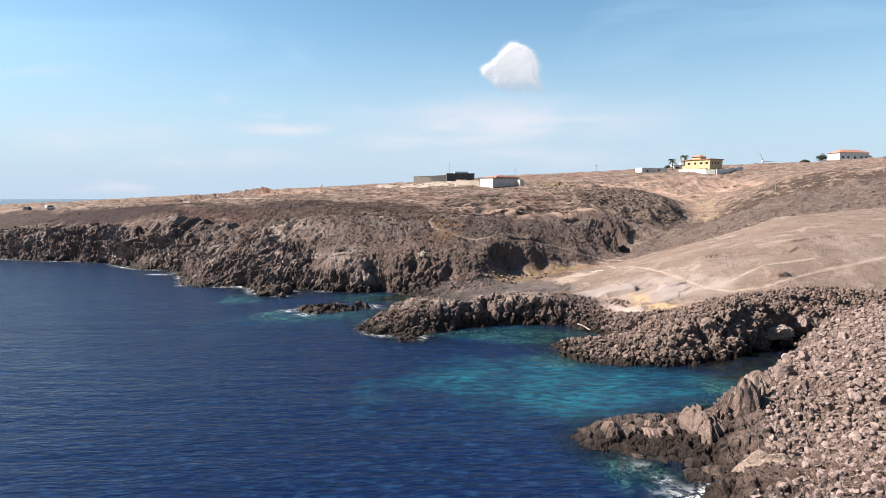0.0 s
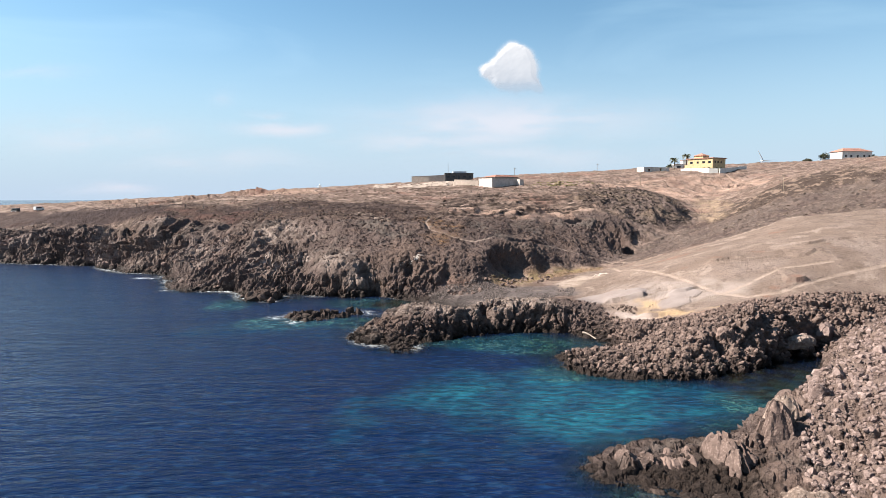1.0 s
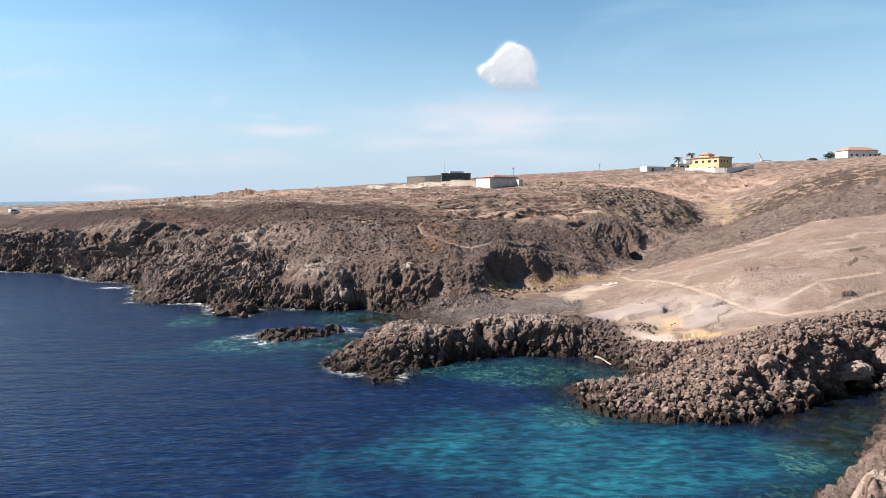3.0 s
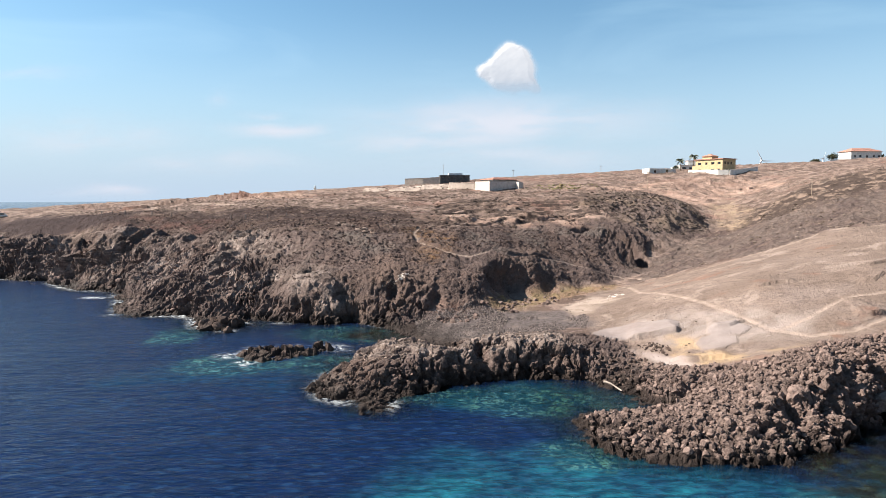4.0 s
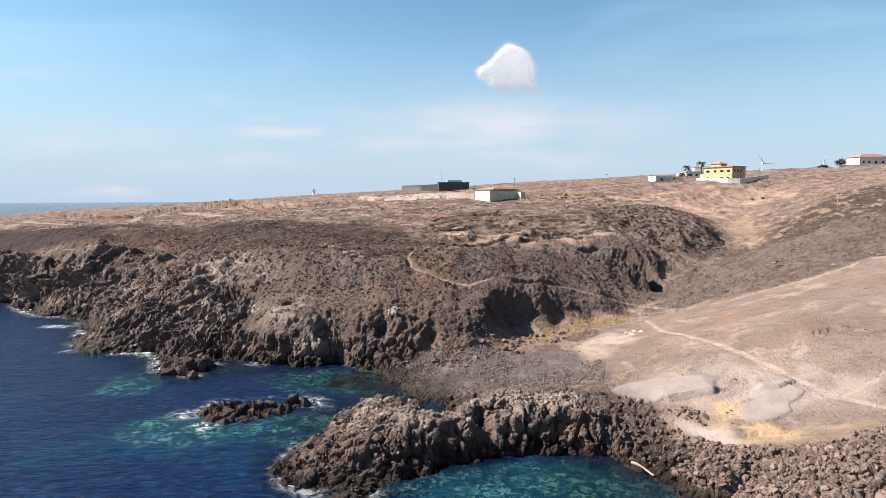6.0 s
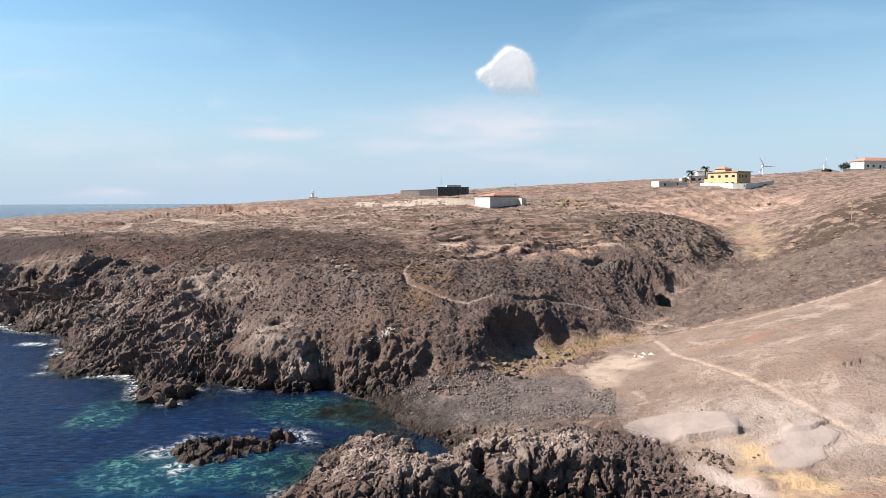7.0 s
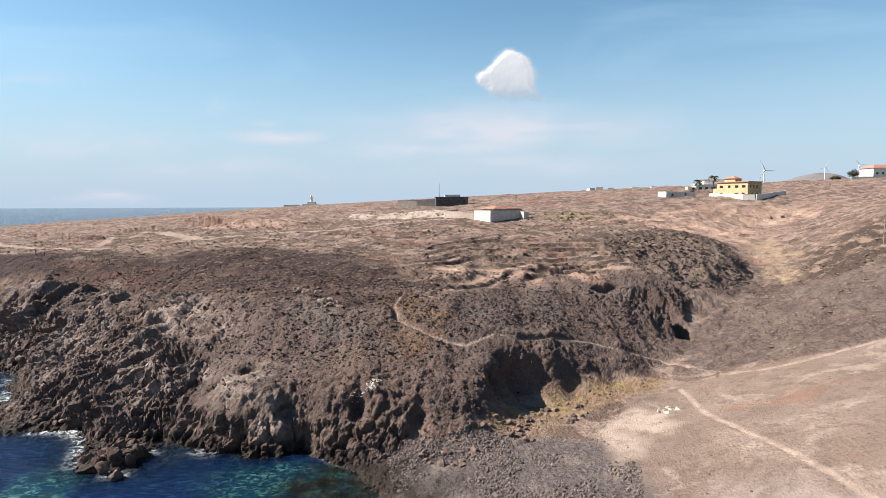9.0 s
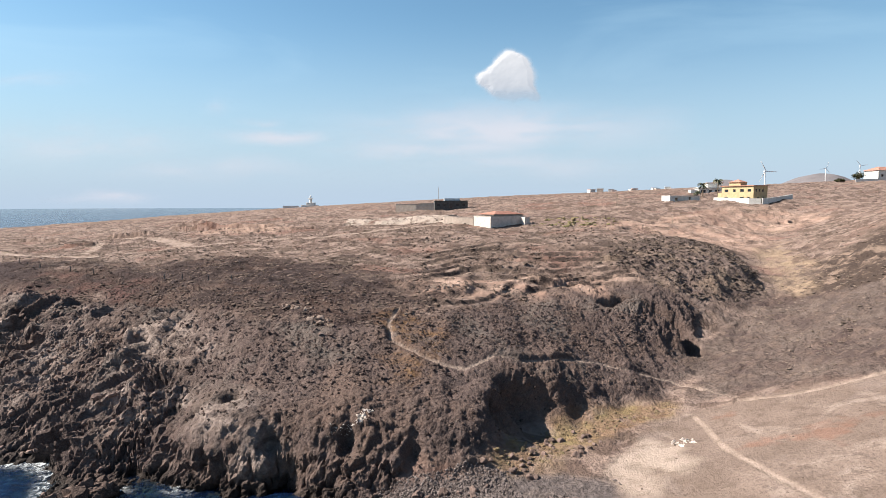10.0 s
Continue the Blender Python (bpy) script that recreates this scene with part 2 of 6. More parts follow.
def base_height(x, y):
    inside = ramp(np.minimum(np.minimum(x + 160, 135 - x), np.minimum(278 - y, y)), 0.0, 20.0)
    return pick(FAR_SHEET, x, y) * (1 - inside) + pick(NEAR_SHEET, x, y) * inside


# ---- zones of the ground ----
CRAG_FAR = COAST_FAR[1:-1] + [(0, 106), (5.6, 106), (8.4, 108.4), (10.4, 112.6), (13, 115.6), (18.4, 118.6), (25, 122), (31, 125), (36.6, 133.5), (42, 143), (48, 155), (40, 160), (28, 158), (14, 148), (4, 133), (-3, 128), (-11, 126.5), (-20, 128), (-28, 134),
                              (-41, 147), (-58, 156), (-76, 160), (-98, 176), (-120, 195), (-300, 285)]
CRAG_HEAD = COAST_HEAD[1:-5] + [(21.5, 76), (21.5, 81.5), (19, 84.5), (13, 87.5), (5, 89.5), (1, 92.5)]
CRAG_POINT = COAST_HEAD[-6:] + COAST_NEAR[1:6] + [(46, 69), (54, 70.5), (56, 73.6), (46, 74.6), (38, 74.2), (32.6, 72.2), (28.6, 71.2), (25.8, 72.2), (23.6, 74.6), (21.4, 78.4)]
CRAG_NEAR = COAST_NEAR[5:19] + [(28, 14), (44, 32), (52, 58), (46, 64)]
TAN = [(17, 95), (18.5, 87), (20.6, 81.4), (22.4, 77.6), (24.2, 74), (26, 72), (28.6, 71), (32.6, 72), (38.4, 74), (54, 73.4), (120, 80), (130, 105), (78, 111.5), (50, 114), (36, 119), (27, 117.5), (19, 106)]
COBBLE = [(-0.5, 96), (2, 93), (6, 90.5), (13, 88.5), (18, 89.5), (20, 96), (19, 103.5), (13, 106), (7, 106), (-2, 104)]
YELLOW = [(8, 106.6), (10.6, 111.6), (14.4, 115.4), (19, 117.8), (26, 121.4), (31, 123.2), (30, 120), (23, 115.4), (16.5, 110.8), (12, 107), (10, 105.4)]
SLAB = [(19, 87.5), (22, 83.5), (26, 80.2), (29, 77.4), (32, 76.4), (36, 76.5), (37, 79.5), (33, 83), (29, 88), (24, 91)]
GULLY = [(34, 121), (44, 117), (60, 113), (110, 112), (120, 150), (96, 176), (74, 178), (56, 160), (44, 145), (38, 134)]
DARK_FLOW = [(-170, 225), (-122, 212), (-92, 192), (-78, 178), (-74, 168), (-86, 166), (-104, 173), (-120, 182), (-142, 194), (-170, 198)]
BARE = [(60, 214), (72, 198), (84, 206), (92, 214), (100, 236), (124, 246), (126, 268), (104, 268), (84, 254), (66, 240), (44, 236), (40, 226)]
CUTS = [(-76, 262), (-66, 246), (-54, 238), (-46, 246), (-44, 262), (-56, 272), (-70, 272)]
RED = [(-74, 160), (-60, 156), (-48, 156), (-52, 164), (-70, 168)]
RED_BANK = [(2, 143), (14, 146), (28, 153), (37, 160), (32, 164), (22, 160), (10, 156), (0, 151)]
BANK = [(-28, 250), (8, 246), (10, 262), (-28, 266)]
HILL = [(36, 169), (40, 160), (48, 158), (56, 160), (64, 166), (68, 176), (71, 190), (68, 202), (58, 197), (48, 187), (38, 180)]
HEATH = [(-125, 186), (-76, 160), (-58, 154), (-42, 144), (-28, 126), (-6, 121), (4, 133), (6, 140), (0, 150), (-10, 160), (-20, 182), (-40, 182), (-50, 175), (-70, 182), (-100, 196), (-125, 212)]
VALLEY = [(66, 161), (69, 170), (74, 182), (84, 205), (92, 214), (89, 202), (80, 180), (75, 167), (69, 158)]
RUST = [(-3.2, 119.4), (-1.5, 113), (3.1, 113), (4.6, 117.6), (1.1, 120.2)]
RUST_BEND = [(-3.9, 132), (-1.5, 136), (4.3, 125), (4.9, 119.4), (0.4, 118.2), (-2.8, 123)]
RUST_FOOT = [(15, 116.2), (24.1, 119.9), (28.6, 118.6), (26.2, 115.6), (17, 113.4)]
CHALK = [(-39, 133.1), (-37, 138), (-29, 134), (-23.5, 122.7), (-32.8, 125)]
CREAM = [(-35.4, 121), (-33.4, 123), (-29, 121), (-26.7, 115.5), (-29.9, 112.5)]
PLATE_WIDE = [(18.4, 87), (20, 88.6), (23, 88.2), (26.9, 85), (25.6, 82.3), (21, 83.5), (18.6, 84.4)]
PLATE_ROUND = [(26.6, 79.2), (27.4, 80), (29.5, 78.9), (29.7, 77.6), (27.6, 77), (26.5, 78)]
PLATE_FLAT = [(28.5, 81.9), (30.7, 81), (31.7, 80.1), (30.3, 79.1), (28.1, 80.3)]
WHITE_BAND = [(20.6, 81.6), (22.4, 79.8), (24.2, 76.8), (24.4, 74.2), (23.2, 74.4), (22.2, 77.6), (20.4, 80.4)]
DAPPLE = [(104, 189), (89.4, 181), (80.4, 177.2), (71.5, 169), (68.6, 165.4), (68, 157), (70, 151), (76, 149), (108, 150), (118, 182)]
SANDY_FOOT = [(17.4, 112.2), (22, 112.3), (22.4, 101.8), (20.6, 98.6), (18.3, 103.2)]
SANDY = [(18, 113), (20, 108), (21, 103.5), (24.5, 101.6), (27, 103.8), (25.6, 108), (23, 112)]


def zone(poly, soft=0.8):
    """How far inside an outline, in metres (outside: minus), on the near sheet's grid."""
    g, x0, y0, cell = NEAR_SHEET
    gx, gy = np.meshgrid(x0 + cell * np.arange(g.shape[1]), y0 + cell * np.arange(g.shape[0]))
    inside, dist = np.zeros(gx.shape, bool), np.full(gx.shape, 1e9)
    for (ax, ay), (bx, by) in zip(poly, poly[1:] + poly[:1]):
        t = np.clip(((gx - ax) * (bx - ax) + (gy - ay) * (by - ay)) / ((bx - ax) ** 2 + (by - ay) ** 2), 0, 1)
        dist = np.minimum(dist, np.hypot(gx - ax - t * (bx - ax), gy - ay - t * (by - ay)))
        if ay != by:
            inside ^= ((ay > gy) != (by > gy)) & (gx < (bx - ax) * (gy - ay) / (by - ay) + ax)
    return np.where(inside, dist, -dist).astype(np.float32), x0, y0, cell


OCHRE = [(25.2, 81.6), (26.6, 80), (26.6, 77), (27.8, 76.2), (33, 74.8), (34, 73.4), (28.2, 73.2), (25, 74.6), (23.8, 78.2)]
ZONES = {"crag": (CRAG_FAR, CRAG_HEAD, CRAG_POINT, CRAG_NEAR), "tan": (TAN,), "cobble": (COBBLE,), "yellow": (YELLOW,), "slab": (SLAB,), "gully": (GULLY,), "hill": (HILL,), "flow": (DARK_FLOW,), "bare": (BARE, RED_BANK, CUTS), "red": (RED,), "bank": (BANK,), "ochre": (OCHRE,), "heath": (HEATH,), "valley": (VALLEY,), "sandy": (SANDY, SANDY_FOOT), "rust": (RUST, RUST_BEND, RUST_FOOT), "chalk": (CREAM,), "faded": (CHALK,), "plate": (PLATE_WIDE, PLATE_ROUND, PLATE_FLAT), "white": (WHITE_BAND,), "point": (CRAG_POINT,), "dapple": (DAPPLE,)}
ZONE_GRIDS = {}
for key, polys in ZONES.items():
    made = [zone(p) for p in polys]
    ZONE_GRIDS[key] = (np.max([m[0] for m in made], axis=0), *made[0][1:])

PATHS = [([(70, 84), (57.7, 81), (51.6, 79.3), (46.8, 78.2), (39, 75.4), (35.5, 75.8), (33, 78.6), (32, 83.5), (30.4, 91.5), (29.1, 97.5), (29.4, 104.9), (30.9, 116)], 0.25),      # trodden path over the tan slope
         ([(48.7, 81.7), (42, 81.4), (37, 79), (33.5, 78)], 0.2),
         ([(37, 119), (36.6, 125.4), (33.6, 130.4), (24, 128.9), (19, 126.4), (13, 122.4), (9.7, 122), (8, 119.8), (6.2, 118), (3.6, 118.9), (1.1, 120.4), (-2.2, 123.7), (-2.9, 128.8), (-2, 134.9)], 0.2),     # ledge path over the bluff
         ([(36.6, 118), (40, 115.4), (45.5, 114.4), (52, 113.6), (58, 113.2)], 0.4),
         ([(-160, 226), (-136, 238), (-116, 221), (-88, 201), (-76, 196), (-61, 210), (-48, 216), (-30, 219), (-9, 231), (1, 236)], 1.5),     # dirt track of the plateau
         ([(-100, 242), (-92, 224), (-84, 205)], 1.1),
         ([(-100, 256), (-87, 249), (-61, 212)], 1.8)]


def along(x, y, line):
    d = np.full(x.shape, 1e9, np.float32)
    for (ax, ay), (bx, by) in zip(line[:-1], line[1:]):
        t = np.clip(((x - ax) * (bx - ax) + (y - ay) * (by - ay)) / ((bx - ax) ** 2 + (by - ay) ** 2), 0, 1)
        d = np.minimum(d, np.hypot(x - ax - t * (bx - ax), y - ay - t * (by - ay)))
    return d


HOLLOWS = [(-47.6, 130.6, 1.7, 2.8), (-51.2, 138, 1.4, 2.2), (-39, 136.6, 1.5, 2.6), (-36, 132.6, 1.2, 2.2), (-17.8, 113.4, 0.9, 2.0), (-31.5, 126, 0.9, 1.6), (-28.4, 120.7, 1.2, 1.7), (-21.5, 112.6, 0.8, 1.2), (26.7, 63.2, 0.75, 2.6), (36.6, 65.8, 1.4, 2.2), (33.4, 63.8, 1.1, 1.6), (39.4, 68.0, 1.0, 1.4),
           (1.2, 106.6, 0.8, 1.4), (-5.0, 107.2, 0.7, 1.3), (-12.6, 108.2, 0.7, 1.4), (6.2, 77.9, 0.9, 1.2), (2.2, 76.6, 0.8, 1.0), (12.4, 116.4, 2.0, 3.2), (10.2, 112.6, 1.4, 2.2), (15.4, 118.4, 1.3, 1.2)]      # sea caves and dark holes: place, radius, depth
PITS = [(119.4, 251.5, 3.2, 2.4, 3.0), (114.4, 251.4, 1.5, 1.4, 2.2), (75, 242, 1.6, 1.2, 1.2)]      # caves in the bare slope
CLEFT = [(30.5, 150), (33.4, 151.3), (38.6, 151), (41.2, 149), (42.2, 146.6), (42.2, 144)]      # dark cleft between the bluff and the hill
LEDGES = [([(-104, 300), (-96, 302), (-88, 301)], 2.6, 1), ([(-94, 276), (-80, 269), (-71, 270)], 1.9, 1), ([(-110, 262), (-101, 261), (-90, 258)], 1.5, 1), ([(-139, 258), (-129, 257), (-119, 256)], 1.3, 1), ([(-62, 244), (-54, 246), (-47, 250)], 1.2, 1), ([(-70, 262), (-60, 262), (-50, 266)], 1.6, 1),
          ([(20.5, 83.4), (23.4, 82.5), (26.6, 82.2)], 0.55, 1), ([(28.4, 81.2), (30.5, 80.8), (32.5, 81.6)], 0.3, 1), ([(48.6, 88.3), (50.6, 89.2), (52.7, 90), (56.6, 89.7)], 0.28, 1),
          ([(40.2, 77.5), (41.5, 77.1), (43.6, 77.5)], 0.45, 1), ([(44.6, 84.8), (46.6, 84), (48.6, 85.4), (50.4, 85)], 0.28, 1), ([(23.0, 77.6), (24.6, 75.9), (28, 74.6)], 0.45, 1), ([(35.4, 88.6), (36.6, 87.6), (38.6, 87.8), (41, 87)], 0.28, 1),
          ([(18, 157), (20.4, 156.8), (23.1, 156.6), (29, 161.8)], 0.9, 1), ([(-110, 236), (-100.5, 234.6), (-94, 236.5)], 1.2, 1), ([(30.5, 151.5), (33.8, 150.2), (38, 148.2), (40.6, 145.8), (41.4, 142.4)], 1.7, -1),
          ([(46, 215), (50, 214), (56, 216)], 0.8, 1), ([(-84, 270), (-72, 268), (-62, 271)], 1.6, 1), ([(-30, 205), (-18, 207), (-8, 206)], 0.6, 1), ([(4, 172), (12, 171.5), (24, 176)], 0.5, 1), ([(2, 166), (14, 166.5), (26, 169)], 0.5, 1)]      # small scarps: line, drop, side


def scarp(x, y, line, drop, side):
    """A step along a line that fades out at both ends."""
    best, sign, run = np.full(x.shape, 1e9), np.zeros(x.shape), np.zeros(x.shape)
    lengths = [math.dist(a, b) for a, b in zip(line[:-1], line[1:])]
    gone = 0.0
    for (ax, ay), (bx, by), length in zip(line[:-1], line[1:], lengths):
        t = np.clip(((x - ax) * (bx - ax) + (y - ay) * (by - ay)) / ((bx - ax) ** 2 + (by - ay) ** 2), 0, 1)
        d = np.hypot(x - ax - t * (bx - ax), y - ay - t * (by - ay))
        s = np.sign((bx - ax) * (y - ay) - (by - ay) * (x - ax))
        sign, run = np.where(d < best, s, sign), np.where(d < best, (gone + t * length) / sum(lengths), run)
        best = np.minimum(best, d)
        gone += length
    return drop * ramp(np.minimum(run, 1 - run), 0, 0.22) * np.exp(-best / (2.2 + drop)) * (sign * side > 0)


def terrain(x, y):
    """Heights, sideways shifts and ground covers at plan places."""
    wob_x, wob_y = 1.6 * fbm(x / 7, y / 7, octaves=3, seed=3), 1.6 * fbm(x / 7, y / 7, octaves=3, seed=9)
    near = ramp(np.minimum(np.minimum(x + 158, 133 - x), np.minimum(276 - y, y - 1)), 0, 8)
    cover = {k: ramp(pick(g, x + wob_x, y + wob_y), -0.8, 1.2) * near for k, g in ZONE_GRIDS.items()}
    edge = fbm(x / 5, y / 5, octaves=4, seed=13)
    for k, soft in (("bare", 5), ("red", 4), ("flow", 4), ("gully", 3), ("hill", 3), ("yellow", 1.5), ("slab", 1.5), ("ochre", 0.9), ("heath", 6), ("valley", 2.5), ("sandy", 1.6), ("rust", 1.8), ("chalk", 1.6), ("faded", 3.0), ("white", 0.5), ("dapple", 3)):
        cover[k] = ramp(pick(ZONE_GRIDS[k], x, y) + 1.6 * soft * edge, -soft, soft) * near
    cover["plate"] = ramp(pick(ZONE_GRIDS["plate"], x, y) + 0.9 * edge, -0.15, 0.15) * near
    z = base_height(x, y)
    e = 0.6
    nx, ny = (base_height(x - e, y) - base_height(x + e, y)) / (2 * e), (base_height(x, y - e) - base_height(x, y + e)) / (2 * e)
    steep = np.hypot(nx, ny)
    crag = np.maximum(cover["crag"], ramp(1.7 - z, 0.0, 0.8) * ramp(y, 20, 30)) * (1 - 0.85 * cover["cobble"]) * (1 - cover["tan"]) * (1 - cover["flow"])
    cover["crag"] = crag
    # rough rock: buttresses, blocks, small teeth
    calm = ramp(y, 100, 107) * ramp(z, np.where(x > -24, 2.0, 5.0), np.where(x > -24, 3.8, 8.0))      # the upper slopes of the far bluff are worn down to fine rubble
    amp = crag * (0.22 + 0.78 * ramp(steep, 0.25, 0.9)) * ramp(z, -2.5, 0.6) * (1 - 0.74 * calm)
    grain = crag * (0.55 + 0.45 * ramp(steep, 0.25, 0.9)) * ramp(z, -2.5, 0.6)
    wx, wy, wz = x + 0.7 * fbm(x / 2.5, y / 2.5, z / 2.5, 3, seed=21), y + 0.7 * fbm(x / 2.5, y / 2.5, z / 2.5, 3, seed=22), z + 0.5 * fbm(x / 2.5, y / 2.5, octaves=2, seed=23)
    size = np.where(y < 62, 1.5, np.where(y < 95, 1.7, 1.75))
    trod = np.zeros_like(x)
    calm_path = np.zeros_like(x)
    for line, half in PATHS:
        d = along(x + 0.12 * wob_x, y + 0.12 * wob_y, line)
        trod = np.maximum(trod, 1 - ramp(d, half * 0.7, half * 1.5))
        calm_path = np.maximum(calm_path, 1 - ramp(d, half, half * 4))
    west = ramp(-x, 20, 34)
    slant = wz - 0.45 * wx
    d1, d2, own = cells(wx / (size * (1 + 0.9 * west)), wy / size, (wz / (1.6 * size)) * (1 - west) + (slant / (0.62 * size)) * west, seed=5)
    s1, s2, sown = cells(wx / 0.62, wy / 0.62, wz / 0.8, seed=8)
    big = fbm(x / 9, y / 9, z / 14, 3, seed=31, ridged=True)
    mid = fbm(x / 2.6, y / 2.6, z / np.where(x < -26, 1.6, 5.0), 4, seed=41, ridged=True)
    # the left cliffs are layered, the layers climbing to the right
    dip = (z * 0.9 - x * 0.42) * ramp(-x, 20, 34)
    layers = ramp(-x, 20, 34) * (fbm(dip / 1.1, (x + 0.5 * y) / 7, octaves=3, seed=45, ridged=True) - 0.2)
    crack = 1 - ramp(d2 - d1, 0.02, 0.16)
    push = amp * (0.8 * big + 0.55 * mid + (0.8 - 0.5 * west) * (own - 0.5) + 0.4 * np.minimum(d2 - d1, 0.35) - 0.42 * crack + 1.7 * layers) + crag * ramp(y, 100, 108) * ramp(z, 1.0, 3) * (0.7 + 0.9 * west) * fbm(x / 8, y / 16, octaves=3, seed=47, ridged=True) + grain * (1 + 0.7 * ramp(95 - y, 0, 4)) * (0.5 * (sown - 0.5) + 0.3 * np.minimum(s2 - s1, 0.4))
    foot = np.exp(-(along(x, y, [p[:2] for p in BLUFF_FOOT[:8]]) / 2.4) ** 2)
    ribs = fbm((0.82 * x - 0.5 * y) / 2.3, (0.5 * x + 0.82 * y) / 9.0, octaves=4, seed=48, ridged=True)
    push = push + crag * west * ramp(y, 100, 108) * ramp(z, 0.6, 2.0) * 1.15 * (ribs - 0.1)
    push = push * (1 - 0.75 * calm_path) * (1 - 0.45 * foot) - 0.1 * foot * crag
    for cx, cy, r, deep in HOLLOWS:
        push = push - deep * np.exp(-((x - cx) ** 2 + (y - cy) ** 2) / (r * r))
    length = np.sqrt(nx * nx + ny * ny + 1)
    tall = np.where(y > 100, np.where(x > -24, 0.95, 1.05), 0.8)
    lift = tall * push / length
    # scrub tufts and stones on open ground
    open_ground = (1 - crag) * (1 - 0.9 * cover["tan"]) * ramp(z, 0.2, 1.5)
    tuft = np.maximum(0, fbm(x / 1.3, y / 1.3, octaves=3, seed=51))
    lift = lift + open_ground * (0.35 * tuft + 0.5 * fbm(x / 9, y / 9, octaves=3, seed=52)) * ramp(y, 100, 112)
    lift = lift + cover["tan"] * (0.22 * fbm(x / 6, y / 6, octaves=4, seed=53) + 0.03 * fbm(x / 0.7, y / 0.7, octaves=2, seed=54))
    carve = np.maximum(cover["gully"], cover["bare"]) * ramp(y, 112, 124)
    lift = lift + carve * 0.9 * fbm(x / 11, y / 11, octaves=5, seed=56, ridged=True)
    lift = lift + cover["bank"] * 1.1 * (2 * ramp(y + 0.15 * x, 252, 259) - 1)
    lift = lift + cover["hill"] * (0.5 * fbm(x / 3, y / 3, octaves=5, seed=55) + 0.3 * fbm(x / 1.1, y / 1.1, octaves=2, seed=58, ridged=True))
    lift = lift + np.maximum(cover["gully"], 0.7 * cover["heath"]) * (0.42 * fbm(x / 1.7, y / 1.7, octaves=4, seed=59, gain=0.6) + 0.16 * fbm(x / 0.7, y / 0.7, octaves=2, seed=60))
    # hard strata stand out as long ledges on the plateau's shoulder
    band = ramp(y, 130, 142) * (1 - ramp(y, 186, 200)) * ramp(x, -8, 6) * (1 - ramp(x, 38, 48)) * (1 - crag)
    strata = 0.9 + 0.25 * fbm(x / 30, y / 30, octaves=2, seed=61)
    level = z / strata + 0.6 * fbm(x / 14, y / 14, octaves=3, seed=62)
    cover["strata"] = band * ramp(level % 1.0, 0.35, 0.6) * (1 - ramp(level % 1.0, 0.8, 0.92))
    lift = lift + band * 0.75 * (ramp(level % 1.0, 0.55, 0.8) - (level % 1.0))
    lift = lift + 0.16 * cover["plate"]
    lift = lift + cover["dapple"] * 0.45 * fbm(x / 3.5, y / 3.5, octaves=3, seed=63)
    plain = open_ground * ramp(y, 120, 135) * (1 - cover["gully"])
    lift = lift + plain * (1 - 0.6 * band) * 0.42 * fbm(x / 4.2, y / 4.2, octaves=3, seed=64)
    lift = lift + cover["cobble"] * 0.12 * fbm(x / 0.5, y / 0.5, octaves=2, seed=71)
    for line, drop, side in LEDGES:
        lift = lift + scarp(x + 0.15 * wob_x, y + 0.15 * wob_y, line, drop, side)
    for cx, cy, rx, ry, deep in PITS:
        lift = lift - deep * (1 - ramp(np.hypot((x - cx) / rx, (y - cy) / ry), 0.55, 1.0))
    # far land: hummocks
    lift = lift + ramp(y, 190, 320) * ramp(z, 2, 8) * (0.7 * fbm(x / 24, y / 24, octaves=5, seed=81) - 0.9 * np.maximum(0, fbm(x / 40, y / 14, octaves=4, seed=82, ridged=True) - 0.45) + 0.25 * tuft)
    # sea bed
    under = 1 - ramp(z, -1.6, -0.1)
    lift = lift + under * 0.7 * fbm(x / 2.5, y / 2.5, octaves=4, seed=91)
    cleft = along(x + 0.3 * wob_x, y + 0.3 * wob_y, CLEFT)
    lift = lift - 3.2 * (1 - ramp(cleft, 0.5, 1.8))
    lift = lift * (1 - 0.6 * trod) - 0.08 * trod
    cover["path"] = trod
    cover["yellow"] = cover["yellow"] * (1 - ramp(z + lift, 2.7, 3.5)) * (1 - crag)
    cover["block"] = own
    cover["steep"], cover["calm"] = steep, calm
    return x + tall * push * nx / length, y + tall * push * ny / length, z + lift, cover


# ---- the fan of the ground sheet: fine where the coast is near, coarse to the horizon ----
HUB = (2.0, -40.0)


def fan(cols, fine, rim_r):
    inner = np.linspace(radians(-37), radians(37), cols)
    outer = np.linspace(radians(37), radians(323), 60)[1:-1]
    angles = np.concatenate([inner, outer])
    radii = [6.0]
    while radii[-1] < rim_r:
        r = radii[-1]
        step = 5.0 if r < 56 else max(0.14 * fine / 0.002, fine * r) if r < 250 else fine * r * (1 + (r - 250) / 120)
        step *= 0.55 if 110 < r < 126 else 0.65 if 143 < r < 153 else 1.0      # finer on the steep faces
        radii.append(r + min(step, 120))
    radii = np.array(radii)
    a, r = np.meshgrid(angles, radii)
    return (HUB[0] + r * np.sin(a)).astype(np.float64), (HUB[1] + r * np.cos(a)).astype(np.float64)


def grid_faces(rows, cols):
    """Quads of a fan that closes on itself."""
    i, j = np.meshgrid(np.arange(rows - 1), np.arange(cols), indexing="ij")
    a, b = i * cols + j, i * cols + (j + 1) % cols
    return np.stack([a, b, b + cols, a + cols], -1).reshape(-1, 4)


